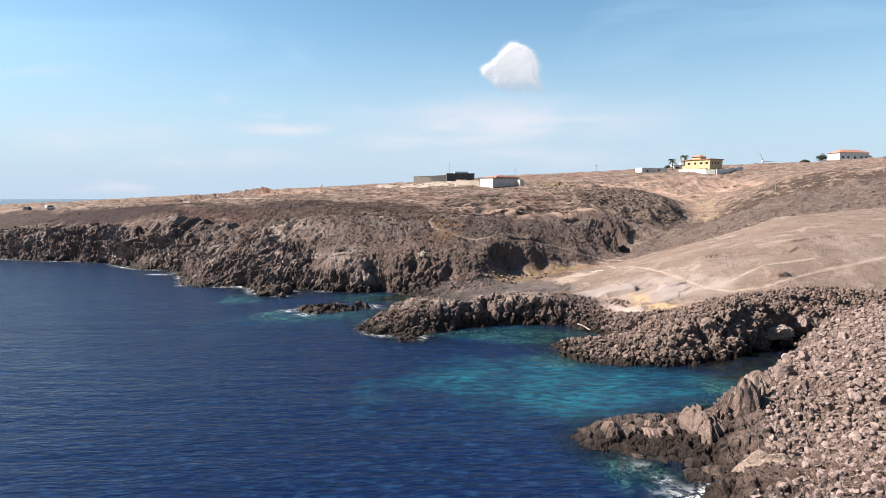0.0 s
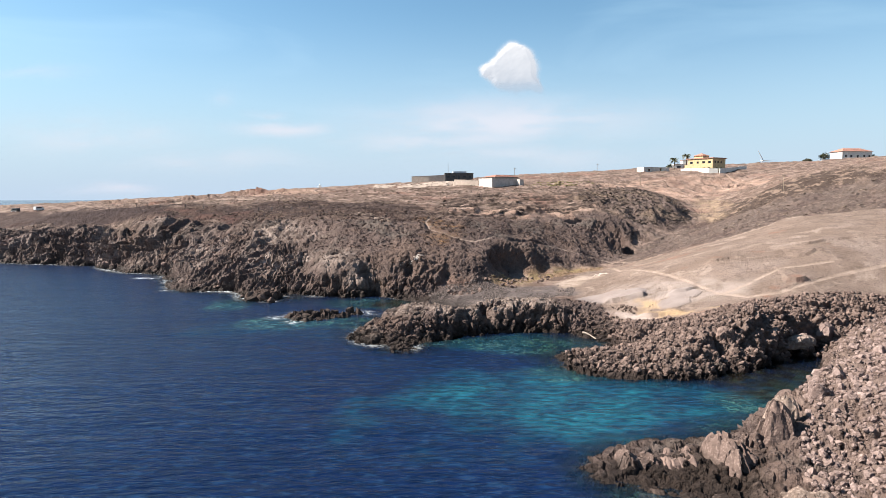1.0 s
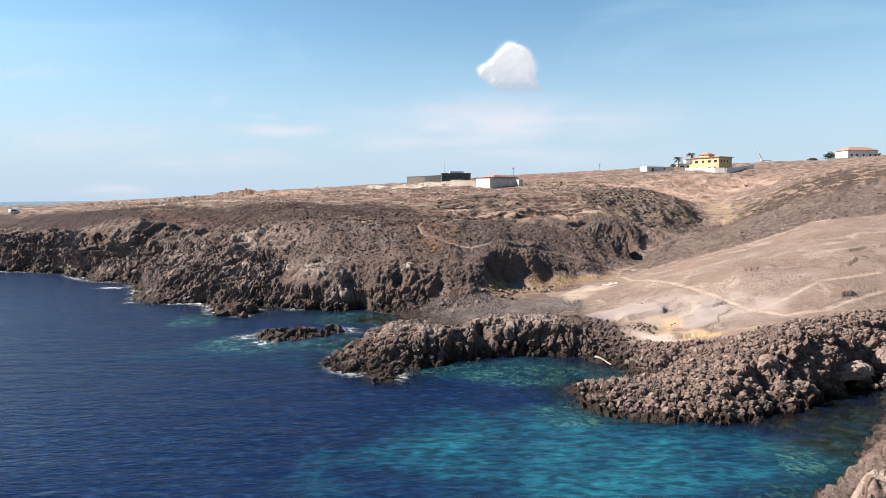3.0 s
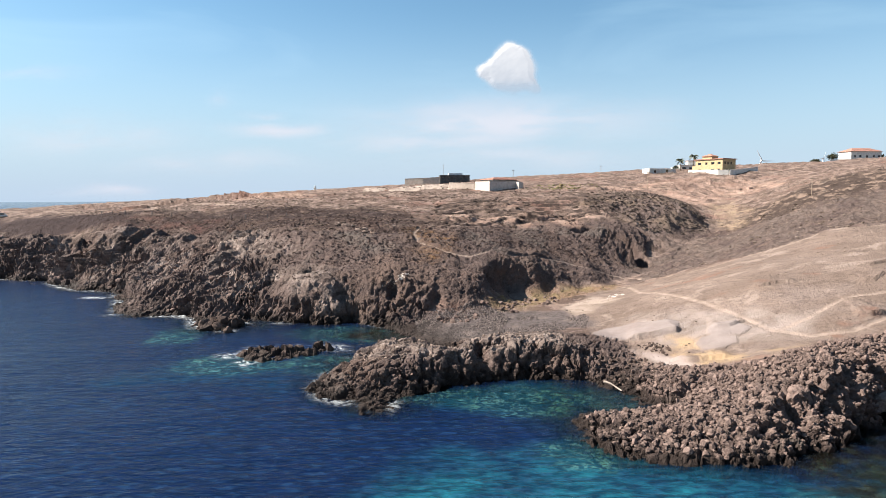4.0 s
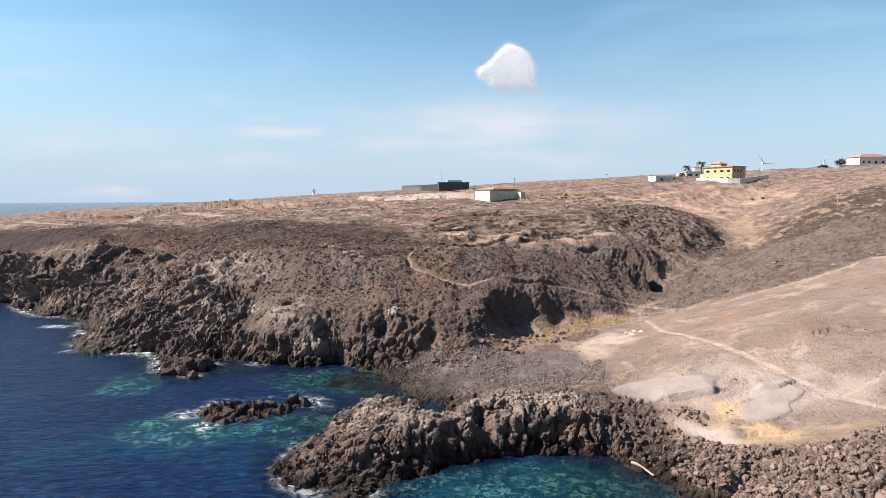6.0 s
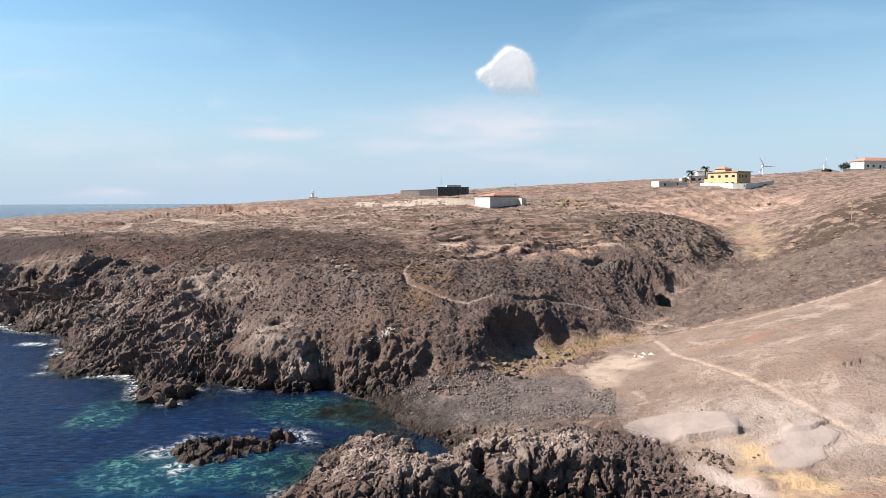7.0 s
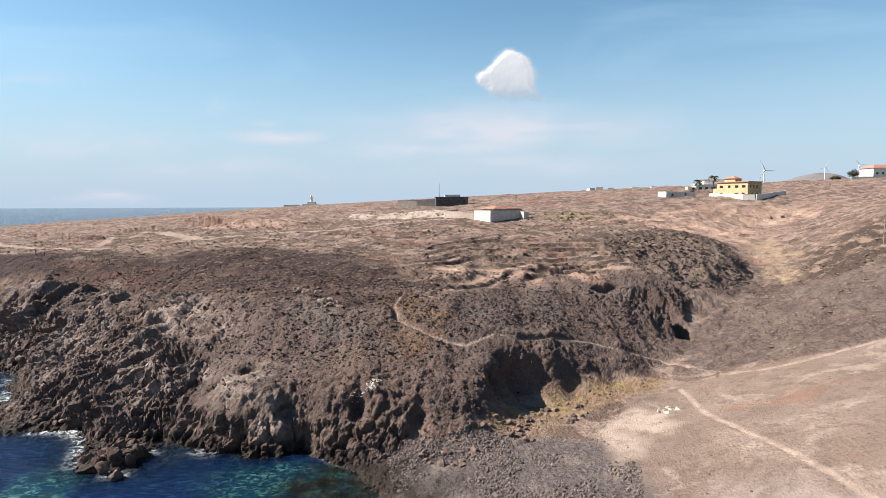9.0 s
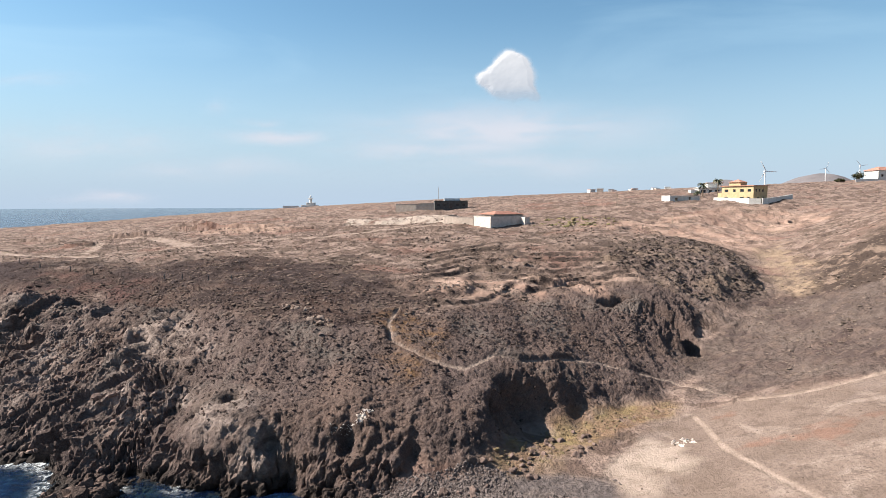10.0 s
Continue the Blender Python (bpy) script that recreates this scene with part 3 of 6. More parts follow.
def sheet_mesh(name, verts, faces, flat=None):
    used = np.unique(faces)
    remap = np.full(len(verts), -1)
    remap[used] = np.arange(len(used))
    verts, faces = verts[used], remap[faces]
    me = bpy.data.meshes.new(name)
    me.vertices.add(len(verts))
    me.vertices.foreach_set("co", verts.astype(np.float32).ravel())
    me.loops.add(faces.size)
    me.loops.foreach_set("vertex_index", faces.astype(np.int32).ravel())
    me.polygons.add(len(faces))
    me.polygons.foreach_set("loop_start", np.arange(0, faces.size, 4, dtype=np.int32))
    me.update(calc_edges=True)
    me.polygons.foreach_set("use_smooth", np.ones(len(faces), bool) if flat is None else ~flat)
    return me, used


def put_attribute(me, name, values):
    me.attributes.new(name, "FLOAT", "POINT").data.foreach_set("value", values.astype(np.float32))


# ---- materials ----
class Mat:
    """A small builder of node materials."""

    def __init__(self, name, rough=0.9, metal=0.0):
        self.m = bpy.data.materials.new(name)
        self.m.use_nodes = True
        self.n, self.l = self.m.node_tree.nodes, self.m.node_tree.links
        self.bsdf = self.n["Principled BSDF"]
        self.bsdf.inputs["Roughness"].default_value, self.bsdf.inputs["Metallic"].default_value = rough, metal
        if rough > 0.7:
            self.bsdf.inputs["Specular IOR Level"].default_value = 0.08      # porous and dusty
        self.pos = self.n.new("ShaderNodeNewGeometry").outputs["Position"]

    def put(self, value, socket):
        if hasattr(value, "node"):
            self.l.new(value, socket)
        else:
            socket.default_value = value

    def attr(self, name):
        a = self.n.new("ShaderNodeAttribute")
        a.attribute_name = name
        return a.outputs["Fac"]

    def noise(self, scale, detail=5, lo=0.35, hi=0.65, stretch=None, rough=0.55, distortion=0.0, tilt=0.0):
        t = self.n.new("ShaderNodeTexNoise")
        t.inputs["Scale"].default_value, t.inputs["Detail"].default_value, t.inputs["Roughness"].default_value = scale, detail, rough
        t.inputs["Distortion"].default_value = distortion
        vec = self.pos
        if stretch:
            mp = self.n.new("ShaderNodeMapping")
            mp.inputs["Scale"].default_value, mp.inputs["Rotation"].default_value = stretch, (0, tilt, 0)
            self.l.new(vec, mp.inputs["Vector"])
            vec = mp.outputs["Vector"]
        self.l.new(vec, t.inputs["Vector"])
        return self.map(t.outputs["Fac"], lo, hi)

    def voronoi(self, scale, feature="F1"):
        t = self.n.new("ShaderNodeTexVoronoi")
        t.feature = feature
        t.inputs["Scale"].default_value = scale
        self.l.new(self.pos, t.inputs["Vector"])
        return t.outputs["Distance"]

    def map(self, value, lo, hi, to_lo=0.0, to_hi=1.0):
        r = self.n.new("ShaderNodeMapRange")
        self.put(value, r.inputs["Value"])
        for key, v in (("From Min", lo), ("From Max", hi), ("To Min", to_lo), ("To Max", to_hi)):
            r.inputs[key].default_value = v
        return r.outputs["Result"]

    def math(self, op, a, b=0.0):
        k = self.n.new("ShaderNodeMath")
        k.operation = op
        self.put(a, k.inputs[0])
        self.put(b, k.inputs[1])
        return k.outputs["Value"]

    def mix(self, fac, a, b, mode="MIX"):
        k = self.n.new("ShaderNodeMix")
        k.data_type, k.blend_type = "RGBA", mode
        self.put(fac, k.inputs["Factor"])
        self.put(a if hasattr(a, "node") else (*a, 1), k.inputs["A"])
        self.put(b if hasattr(b, "node") else (*b, 1), k.inputs["B"])
        return k.outputs["Result"]

    def height(self):
        s = self.n.new("ShaderNodeSeparateXYZ")
        self.l.new(self.pos, s.inputs["Vector"])
        return s.outputs["Z"]

    def random(self):
        return self.n.new("ShaderNodeObjectInfo").outputs["Random"]

    def island(self):
        return self.n.new("ShaderNodeNewGeometry").outputs["Random Per Island"]

    def colour(self, c):
        self.put(c if hasattr(c, "node") else (*c, 1), self.bsdf.inputs["Base Color"])
        return self

    def bump(self, value, strength=0.5, distance=0.05):
        b = self.n.new("ShaderNodeBump")
        b.inputs["Strength"].default_value, b.inputs["Distance"].default_value = strength, distance
        self.put(value, b.inputs["Height"])
        self.l.new(b.outputs["Normal"], self.bsdf.inputs["Normal"])
        return self

    def rough(self, v):
        self.put(v, self.bsdf.inputs["Roughness"])
        return self


def ground_material():
    m = Mat("volcanic_ground", 0.95)
    big, mid, fine = m.noise(0.045, 5), m.noise(0.3, 6), m.noise(2.2, 6, 0.3, 0.7)
    speck = m.noise(6.0, 4, 0.45, 0.62)
    crumbs = m.noise(1.1, 7, 0.40, 0.60, rough=0.7)
    scales = m.noise(0.24, 6, 0.46, 0.55, rough=0.6, distortion=0.7)
    # dry scrub over brown cinder, with scales of bare pale earth
    scrub = m.mix(big, (0.127, 0.091, 0.072), (0.216, 0.159, 0.125))
    scrub = m.mix(m.math("MULTIPLY", m.noise(0.09, 6, 0.50, 0.64, distortion=0.6), 0.75), scrub, (0.089, 0.070, 0.051))
    scrub = m.mix(m.math("MULTIPLY", scales, 0.8), scrub, m.mix(mid, (0.280, 0.210, 0.167), (0.356, 0.276, 0.227)))
    scrub = m.mix(m.math("MULTIPLY", m.noise(0.31, 6, 0.55, 0.62, rough=0.65, distortion=0.5), 0.8), scrub, (0.072, 0.052, 0.043))
    scrub = m.mix(m.math("MULTIPLY", crumbs, 0.35), scrub, (0.085, 0.062, 0.052))
    scrub = m.mix(m.math("MULTIPLY", m.noise(0.06, 4, 0.56, 0.68), 0.5), scrub, (0.204, 0.106, 0.078))
    heath = m.mix(m.noise(0.5, 6, rough=0.65), (0.029, 0.020, 0.018), (0.062, 0.045, 0.040))
    heath = m.mix(m.math("MULTIPLY", m.noise(0.12, 5, 0.5, 0.62, distortion=0.5), 0.7), heath, (0.080, 0.052, 0.040))
    heath = m.mix(m.math("MULTIPLY", m.noise(0.45, 6, 0.60, 0.66, rough=0.6), 0.7), heath, (0.177, 0.136, 0.112))
    heath = m.mix(m.math("MULTIPLY", m.noise(1.5, 6, 0.56, 0.66, rough=0.65), 0.6), heath, (0.118, 0.089, 0.075))
    scrub = m.mix(m.math("MULTIPLY", m.attr("heath"), m.noise(0.10, 5, 0.22, 0.46)), scrub, heath)
    # bare lava: dark purple-brown, grey and olive in broad patches
    rock = m.mix(mid, (0.050, 0.038, 0.036), (0.127, 0.095, 0.084))
    rock = m.mix(m.math("MULTIPLY", m.noise(0.09, 5, 0.50, 0.62, distortion=0.5), 0.7), rock, (0.140, 0.095, 0.071))
    rock = m.mix(m.math("MULTIPLY", m.noise(0.13, 5, 0.54, 0.66, distortion=0.4), 0.7), rock, (0.150, 0.138, 0.118))
    pale = m.math("MULTIPLY", m.attr("pale"), m.noise(0.16, 7, 0.48, 0.60, rough=0.65))
    rock = m.mix(pale, rock, m.mix(m.noise(0.07, 3, 0.55, 0.62), (0.351, 0.292, 0.249), (0.351, 0.261, 0.227)))
    beds = m.noise(0.5, 7, 0.50, 0.60, stretch=(0.25, 0.3, 1.7), rough=0.6, distortion=0.5, tilt=0.42)
    rock = m.mix(m.math("MULTIPLY", m.math("MULTIPLY", m.attr("pale"), beds), 0.75), rock, (0.062, 0.049, 0.043))
    rock = m.mix(m.math("MULTIPLY", fine, 0.6), rock, (0.034, 0.026, 0.024))
    rock = m.mix(m.math("MULTIPLY", speck, 0.25), rock, (0.27, 0.22, 0.185))
    rock = m.mix(m.math("MULTIPLY", m.map(m.attr("block"), 0.0, 1.0), 0.3), rock, (0.185, 0.138, 0.115))
    rock = m.mix(m.math("MULTIPLY", m.attr("chalk"), m.noise(0.45, 7, 0.44, 0.66, rough=0.7)), rock, m.mix(crumbs, (0.46, 0.385, 0.325), (0.31, 0.25, 0.205)))
    c = m.mix(m.attr("crag"), scrub, rock)
    c = m.mix(m.math("MULTIPLY", m.attr("rust"), m.noise(0.45, 6, 0.40, 0.60, rough=0.65)), c, m.mix(crumbs, (0.194, 0.119, 0.063), (0.108, 0.068, 0.045)))
    scree = m.mix(fine, (0.12, 0.088, 0.073), (0.24, 0.183, 0.152))
    c = m.mix(m.attr("scree"), c, scree)
    hill = m.mix(m.noise(0.6, 6, rough=0.65), (0.076, 0.059, 0.054), (0.178, 0.138, 0.117))
    hill = m.mix(m.math("MULTIPLY", m.noise(0.16, 5, 0.5, 0.62), 0.7), hill, (0.213, 0.163, 0.113))
    c = m.mix(m.math("MULTIPLY", m.attr("hill"), 0.7), c, hill)
    c = m.mix(m.math("MULTIPLY", m.attr("flow"), 0.85), c, m.mix(fine, (0.026, 0.018, 0.018), (0.056, 0.040, 0.037)))
    bare = m.mix(m.noise(0.18, 6, 0.35, 0.6), (0.431, 0.317, 0.243), (0.308, 0.209, 0.158))
    bare = m.mix(m.math("MULTIPLY", m.noise(0.4, 6, 0.55, 0.64, rough=0.65), 0.6), bare, (0.133, 0.096, 0.074))
    c = m.mix(m.math("MULTIPLY", m.attr("bare"), m.noise(0.22, 6, 0.34, 0.55, rough=0.65)), c, bare)
    c = m.mix(m.math("MULTIPLY", m.attr("red"), m.noise(0.2, 5, 0.42, 0.68)), c, (0.135, 0.074, 0.062))
    c = m.mix(m.math("MULTIPLY", m.attr("bank"), m.noise(0.3, 4, 0.3, 0.5)), c, (0.42, 0.36, 0.295))
    gully = m.mix(m.noise(0.14, 6, 0.4, 0.6, rough=0.6), (0.085, 0.064, 0.058), (0.149, 0.121, 0.102))
    gully = m.mix(m.math("MULTIPLY", m.noise(0.5, 6, 0.50, 0.62, rough=0.65), 0.6), gully, (0.191, 0.143, 0.112))
    gully = m.mix(m.math("MULTIPLY", crumbs, 0.55), gully, (0.060, 0.045, 0.039))
    c = m.mix(m.math("MULTIPLY", m.attr("gully"), 0.9), c, gully)
    c = m.mix(m.math("MULTIPLY", m.attr("dapple"), 0.9), c, m.mix(m.noise(0.3, 6, 0.50, 0.60, rough=0.6, distortion=0.5), (0.068, 0.051, 0.041), (0.25, 0.188, 0.143)))
    c = m.mix(m.math("MULTIPLY", m.attr("valley"), m.noise(0.4, 5, 0.3, 0.55)), c, m.mix(mid, (0.34, 0.262, 0.175), (0.25, 0.185, 0.135)))
    c = m.mix(m.math("MULTIPLY", m.attr("strata"), m.noise(0.3, 6, 0.40, 0.56, rough=0.65)), c, (0.062, 0.047, 0.039))
    # pale tan slope
    tan = m.mix(m.noise(0.16, 6, rough=0.6), (0.171, 0.131, 0.103), (0.224, 0.174, 0.140))
    tan = m.mix(m.math("MULTIPLY", m.noise(0.22, 6, 0.55, 0.66, distortion=0.8), 0.7), tan, (0.325, 0.264, 0.218))
    tan = m.mix(m.math("MULTIPLY", m.noise(0.09, 6, 0.54, 0.64, distortion=0.9), 0.5), tan, (0.244, 0.199, 0.171))
    tan = m.mix(m.math("MULTIPLY", m.noise(0.6, 6, 0.52, 0.62, rough=0.7), 0.6), tan, (0.122, 0.093, 0.073))
    tan = m.mix(m.math("MULTIPLY", m.noise(3.0, 6, 0.5, 0.62, rough=0.7), 0.4), tan, (0.097, 0.073, 0.059))
    tan = m.mix(m.math("MULTIPLY", m.noise(0.15, 4, 0.62, 0.70), 0.5), tan, (0.244, 0.134, 0.093))
    tan = m.mix(m.math("MULTIPLY", m.attr("sandy"), m.noise(0.5, 5, 0.3, 0.5)), tan, (0.350, 0.289, 0.232))
    c = m.mix(m.attr("tan"), c, tan)
    c = m.mix(m.math("MULTIPLY", m.attr("slab"), m.noise(0.25, 5, 0.36, 0.56, distortion=1.0)), c, m.mix(m.noise(0.3, 4, 0.4, 0.6, distortion=1.5), (0.257, 0.217, 0.186), (0.312, 0.261, 0.222)))
    c = m.mix(m.math("MULTIPLY", m.attr("ochre"), m.noise(0.5, 5, 0.38, 0.56)), c, (0.383, 0.281, 0.170))
    c = m.mix(m.math("MULTIPLY", m.attr("white"), 0.9), c, m.mix(mid, (0.376, 0.324, 0.284), (0.320, 0.264, 0.232)))
    c = m.mix(m.math("MULTIPLY", m.attr("plate"), 0.75), c, m.mix(m.noise(0.5, 5, 0.35, 0.65, distortion=0.8), (0.208, 0.179, 0.165), (0.248, 0.217, 0.198)))
    cob = m.mix(fine, (0.075, 0.063, 0.058), (0.165, 0.142, 0.130))
    cob = m.mix(m.math("MULTIPLY", m.noise(0.3, 5, 0.52, 0.64), 0.6), cob, (0.22, 0.18, 0.15))
    c = m.mix(m.attr("cobble"), c, cob)
    yel = m.mix(mid, (0.306, 0.217, 0.111), (0.230, 0.191, 0.098))
    yel = m.mix(m.noise(0.25, 4, 0.42, 0.58), yel, (0.255, 0.175, 0.115))
    yel = m.mix(m.math("MULTIPLY", crumbs, 0.5), yel, (0.145, 0.102, 0.060))
    c = m.mix(m.math("MULTIPLY", m.attr("yellow"), m.noise(0.35, 5, 0.35, 0.55)), c, yel)
    c = m.mix(m.math("MULTIPLY", m.attr("path"), m.noise(0.7, 6, 0.28, 0.62, rough=0.65)), c, (0.353, 0.283, 0.226))
    # wet and weedy by the water
    z = m.height()
    wet = m.map(m.math("ADD", z, m.map(mid, 0, 1, -0.5, 0.5)), 0.3, 1.4, 1, 0)
    c = m.mix(m.math("MULTIPLY", wet, 0.85), c, (0.020, 0.015, 0.012))
    bed = m.mix(m.noise(0.5, 5, 0.45, 0.56), (0.018, 0.022, 0.013), (0.12, 0.14, 0.085))
    bed = m.mix(m.attr("sand"), bed, (0.62, 0.62, 0.50))
    c = m.mix(m.map(z, -0.7, -0.2, 1, 0), c, bed)
    c = m.mix(1.0, c, (0.80, 0.762, 0.79), "MULTIPLY")
    m.colour(c).rough(m.map(wet, 0, 1, 0.95, 0.6))
    smooth = m.math("MAXIMUM", m.attr("plate"), m.math("MULTIPLY", m.attr("tan"), 0.45))
    lumps = m.math("MULTIPLY", m.voronoi(2.2), m.map(m.attr("tan"), 0, 1, 0.7, 0.0))
    return m.bump(m.math("ADD", m.math("MULTIPLY", m.noise(3.5, 8, 0.2, 0.8, rough=0.65), m.map(smooth, 0, 1, 1.0, 0.15)), lumps), 1.0, 0.24).m


def sea_material():
    m = Mat("sea_water", 0.08)
    m.n.remove(m.bsdf)
    out = m.n["Material Output"]
    depth = m.attr("depth")
    deep = m.mix(m.noise(0.02, 3, 0.3, 0.7), (0.0020, 0.0076, 0.0310), (0.0030, 0.0114, 0.0435))
    bottom = m.math("MULTIPLY", m.map(m.noise(0.25, 6, 0.38, 0.58, rough=0.65), 0, 1, 0.45, 1.0), m.map(m.noise(1.3, 5, 0.42, 0.60), 0, 1, 0.72, 1.0))
    near = m.mix(m.math("MULTIPLY", m.attr("shoal"), bottom), deep, (0.009, 0.088, 0.122))
    # ripple troughs darkened in the water's colour, in place of weaker sky reflection
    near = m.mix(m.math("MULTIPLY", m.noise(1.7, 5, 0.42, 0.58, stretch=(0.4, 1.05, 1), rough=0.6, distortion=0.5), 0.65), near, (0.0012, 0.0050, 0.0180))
    # crests brightened in the colour too, as if they mirrored the sky
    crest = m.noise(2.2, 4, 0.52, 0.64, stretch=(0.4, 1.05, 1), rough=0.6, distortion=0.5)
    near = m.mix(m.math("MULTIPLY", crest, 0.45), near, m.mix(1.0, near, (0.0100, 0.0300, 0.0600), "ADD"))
    # cobbled and weedy bottom showing through
    stones = m.math("MULTIPLY", m.noise(1.5, 5, 0.48, 0.57, rough=0.6, distortion=1.2), m.noise(0.4, 6, 0.42, 0.56, rough=0.65, distortion=0.6))
    near = m.mix(m.math("MULTIPLY", m.attr("reef"), 0.55), near, (0.004, 0.026, 0.036))
    near = m.mix(m.math("MULTIPLY", m.math("MULTIPLY", m.attr("reef"), stones), 0.85), near, m.mix(m.noise(0.2, 4), (0.060, 0.150, 0.165), (0.040, 0.110, 0.085)))
    near = m.mix(m.math("MULTIPLY", m.attr("weed"), m.noise(0.5, 6, 0.30, 0.55)), near, m.mix(m.noise(0.9, 5, 0.5, 0.62), (0.008, 0.007, 0.005), (0.022, 0.026, 0.020)))
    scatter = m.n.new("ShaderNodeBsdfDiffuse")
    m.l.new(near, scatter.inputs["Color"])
    clear = m.n.new("ShaderNodeBsdfTransparent")
    tint = m.mix(m.map(depth, 0.0, 3.5), (0.75, 0.88, 0.86), (0.04, 0.34, 0.42))
    m.l.new(tint, clear.inputs["Color"])
    body = m.n.new("ShaderNodeMixShader")
    m.l.new(m.map(depth, 0.1, 4.2, 0.15, 1.0), body.inputs["Fac"])
    m.l.new(clear.outputs[0], body.inputs[1])
    m.l.new(scatter.outputs[0], body.inputs[2])
    # wind ripples over a slow swell, fading into a sheen far out
    bump = m.n.new("ShaderNodeBump")
    bump.inputs["Distance"].default_value = 0.55
    m.l.new(m.map(m.attr("offing"), 0, 1, 0.35, 0.30), bump.inputs["Strength"])
    w1 = m.noise(0.95, 4, 0.2, 0.8, stretch=(0.36, 1.05, 1), distortion=0.3)
    w2 = m.noise(0.13, 3, 0.2, 0.8, stretch=(0.5, 1.5, 1))
    w3 = m.noise(2.6, 5, 0.2, 0.8, stretch=(0.45, 1.3, 1))
    m.l.new(m.math("ADD", m.math("ADD", w1, m.math("MULTIPLY", w2, 1.6)), m.math("MULTIPLY", w3, 0.42)), bump.inputs["Height"])
    gloss = m.n.new("ShaderNodeBsdfGlossy")
    gloss.inputs["Roughness"].default_value = 0.16
    m.l.new(bump.outputs["Normal"], gloss.inputs["Normal"])
    m.l.new(bump.outputs["Normal"], scatter.inputs["Normal"])
    fres = m.n.new("ShaderNodeFresnel")
    fres.inputs["IOR"].default_value = 1.18
    m.l.new(bump.outputs["Normal"], fres.inputs["Normal"])
    wet = m.n.new("ShaderNodeMixShader")
    m.l.new(fres.outputs["Fac"], wet.inputs["Fac"])
    m.l.new(body.outputs[0], wet.inputs[1])
    m.l.new(gloss.outputs[0], wet.inputs[2])
    foam_f = m.math("MULTIPLY", m.attr("foam"), m.noise(1.1, 9, 0.47, 0.64, rough=0.75, distortion=1.0))
    foam = m.n.new("ShaderNodeBsdfDiffuse")
    foam.inputs["Color"].default_value = (0.66, 0.69, 0.71, 1)
    last = m.n.new("ShaderNodeMixShader")
    m.l.new(foam_f, last.inputs["Fac"])
    m.l.new(wet.outputs[0], last.inputs[1])
    m.l.new(foam.outputs[0], last.inputs[2])
    m.l.new(last.outputs[0], out.inputs["Surface"])
    return m.m


GROUND = ground_material()
SEA = sea_material()

# ---- ground sheet ----
gx, gy = fan(1180, 0.00195, 2750.0)
shape = gx.shape
px, py, pz, cover = terrain(gx.ravel(), gy.ravel())
faces = grid_faces(*shape)
faces = faces[np.max(pz[faces], axis=1) > -6.0]
cragged = np.mean((cover["crag"] * (1 - cover["calm"]))[faces], axis=1) > 0.5
ground_me, used = sheet_mesh("ground", np.stack([px, py, pz], -1), faces, cragged)
for key in ("crag", "tan", "cobble", "yellow", "slab", "gully", "hill", "path", "block", "flow", "bare", "red", "bank", "ochre", "heath", "valley", "sandy", "rust", "plate", "white", "dapple", "strata"):
    put_attribute(ground_me, key, cover[key][used])
sand = ramp(20 - np.hypot(px - 17, (py - 51) * 1.3), 0, 14) * ramp(-pz, 0.6, 1.8)
put_attribute(ground_me, "sand", sand[used])
put_attribute(ground_me, "scree", (ramp(28 - np.hypot(px - 36, py - 46), 0, 10) * ramp(px - 19, 0, 5) * ramp(64 - py, 0, 3) * ramp(pz, 0.8, 1.8) + 0.8 * cover["point"] * ramp(pz, 0.9, 1.8))[used])
weathered = 1 - ramp(along(px, py, [(-37, 138), (-30, 131), (-26, 122), (-22, 114), (-13, 108)]), 1.5, 4.5)
put_attribute(ground_me, "pale", (cover["crag"] * np.maximum(np.maximum(weathered, 0.95 * ramp(-px, 26, 40) * ramp(pz, 0.5, 1.6)), 0.9 * ramp(1.2 - np.hypot((px - 1) / 12, (py - 83.5) / 5), 0, 0.6) * ramp(pz, 1.3, 2.1)))[used])
head_top = ramp(1.25 - np.hypot((px - 2) / 12, (py - 82.5) / 5), 0, 0.4) * ramp(pz, 1.5, 2.2) * (1 - ramp(cover["steep"], 0.6, 1.3))
put_attribute(ground_me, "chalk", np.maximum(np.maximum(cover["chalk"], 0.45 * cover["faded"]), 0.9 * head_top)[used])
ground_me.materials.append(GROUND)
ground = tagged(new("ground", ground_me), "brown volcanic coast with dark crags and tan slopes", "ground", kind="structure")

# ---- sea ----
sx, sy = fan(680, 0.0046, 4950.0)
depth = -base_height(sx.ravel(), sy.ravel())
depth = np.where(depth > 0, depth * 1.9, depth)
fx, fy = sx.ravel(), sy.ravel()
blot = 0.42 * fbm(fx / 6, fy / 6, octaves=4, seed=401)
shoal = np.maximum(ramp(1 - np.hypot((fx - 12.5) / 21, (fy - 53) / 15) + 1.5 * blot, 0.0, 0.9), 0.55 * ramp(1 - np.hypot((fx - 7) / 11, (fy - 73) / 5) + blot, 0.0, 0.8))
shoal = np.maximum(shoal, 0.25 * ramp(1 - np.hypot((fx + 20) / 16, (fy - 80) / 8) + 1.6 * blot, 0.1, 0.9)) * ramp(depth, 0.0, 1.2) * (1 - 0.85 * ramp(fx + fy, 84, 92) * ramp(64 - fy, -4, 4))
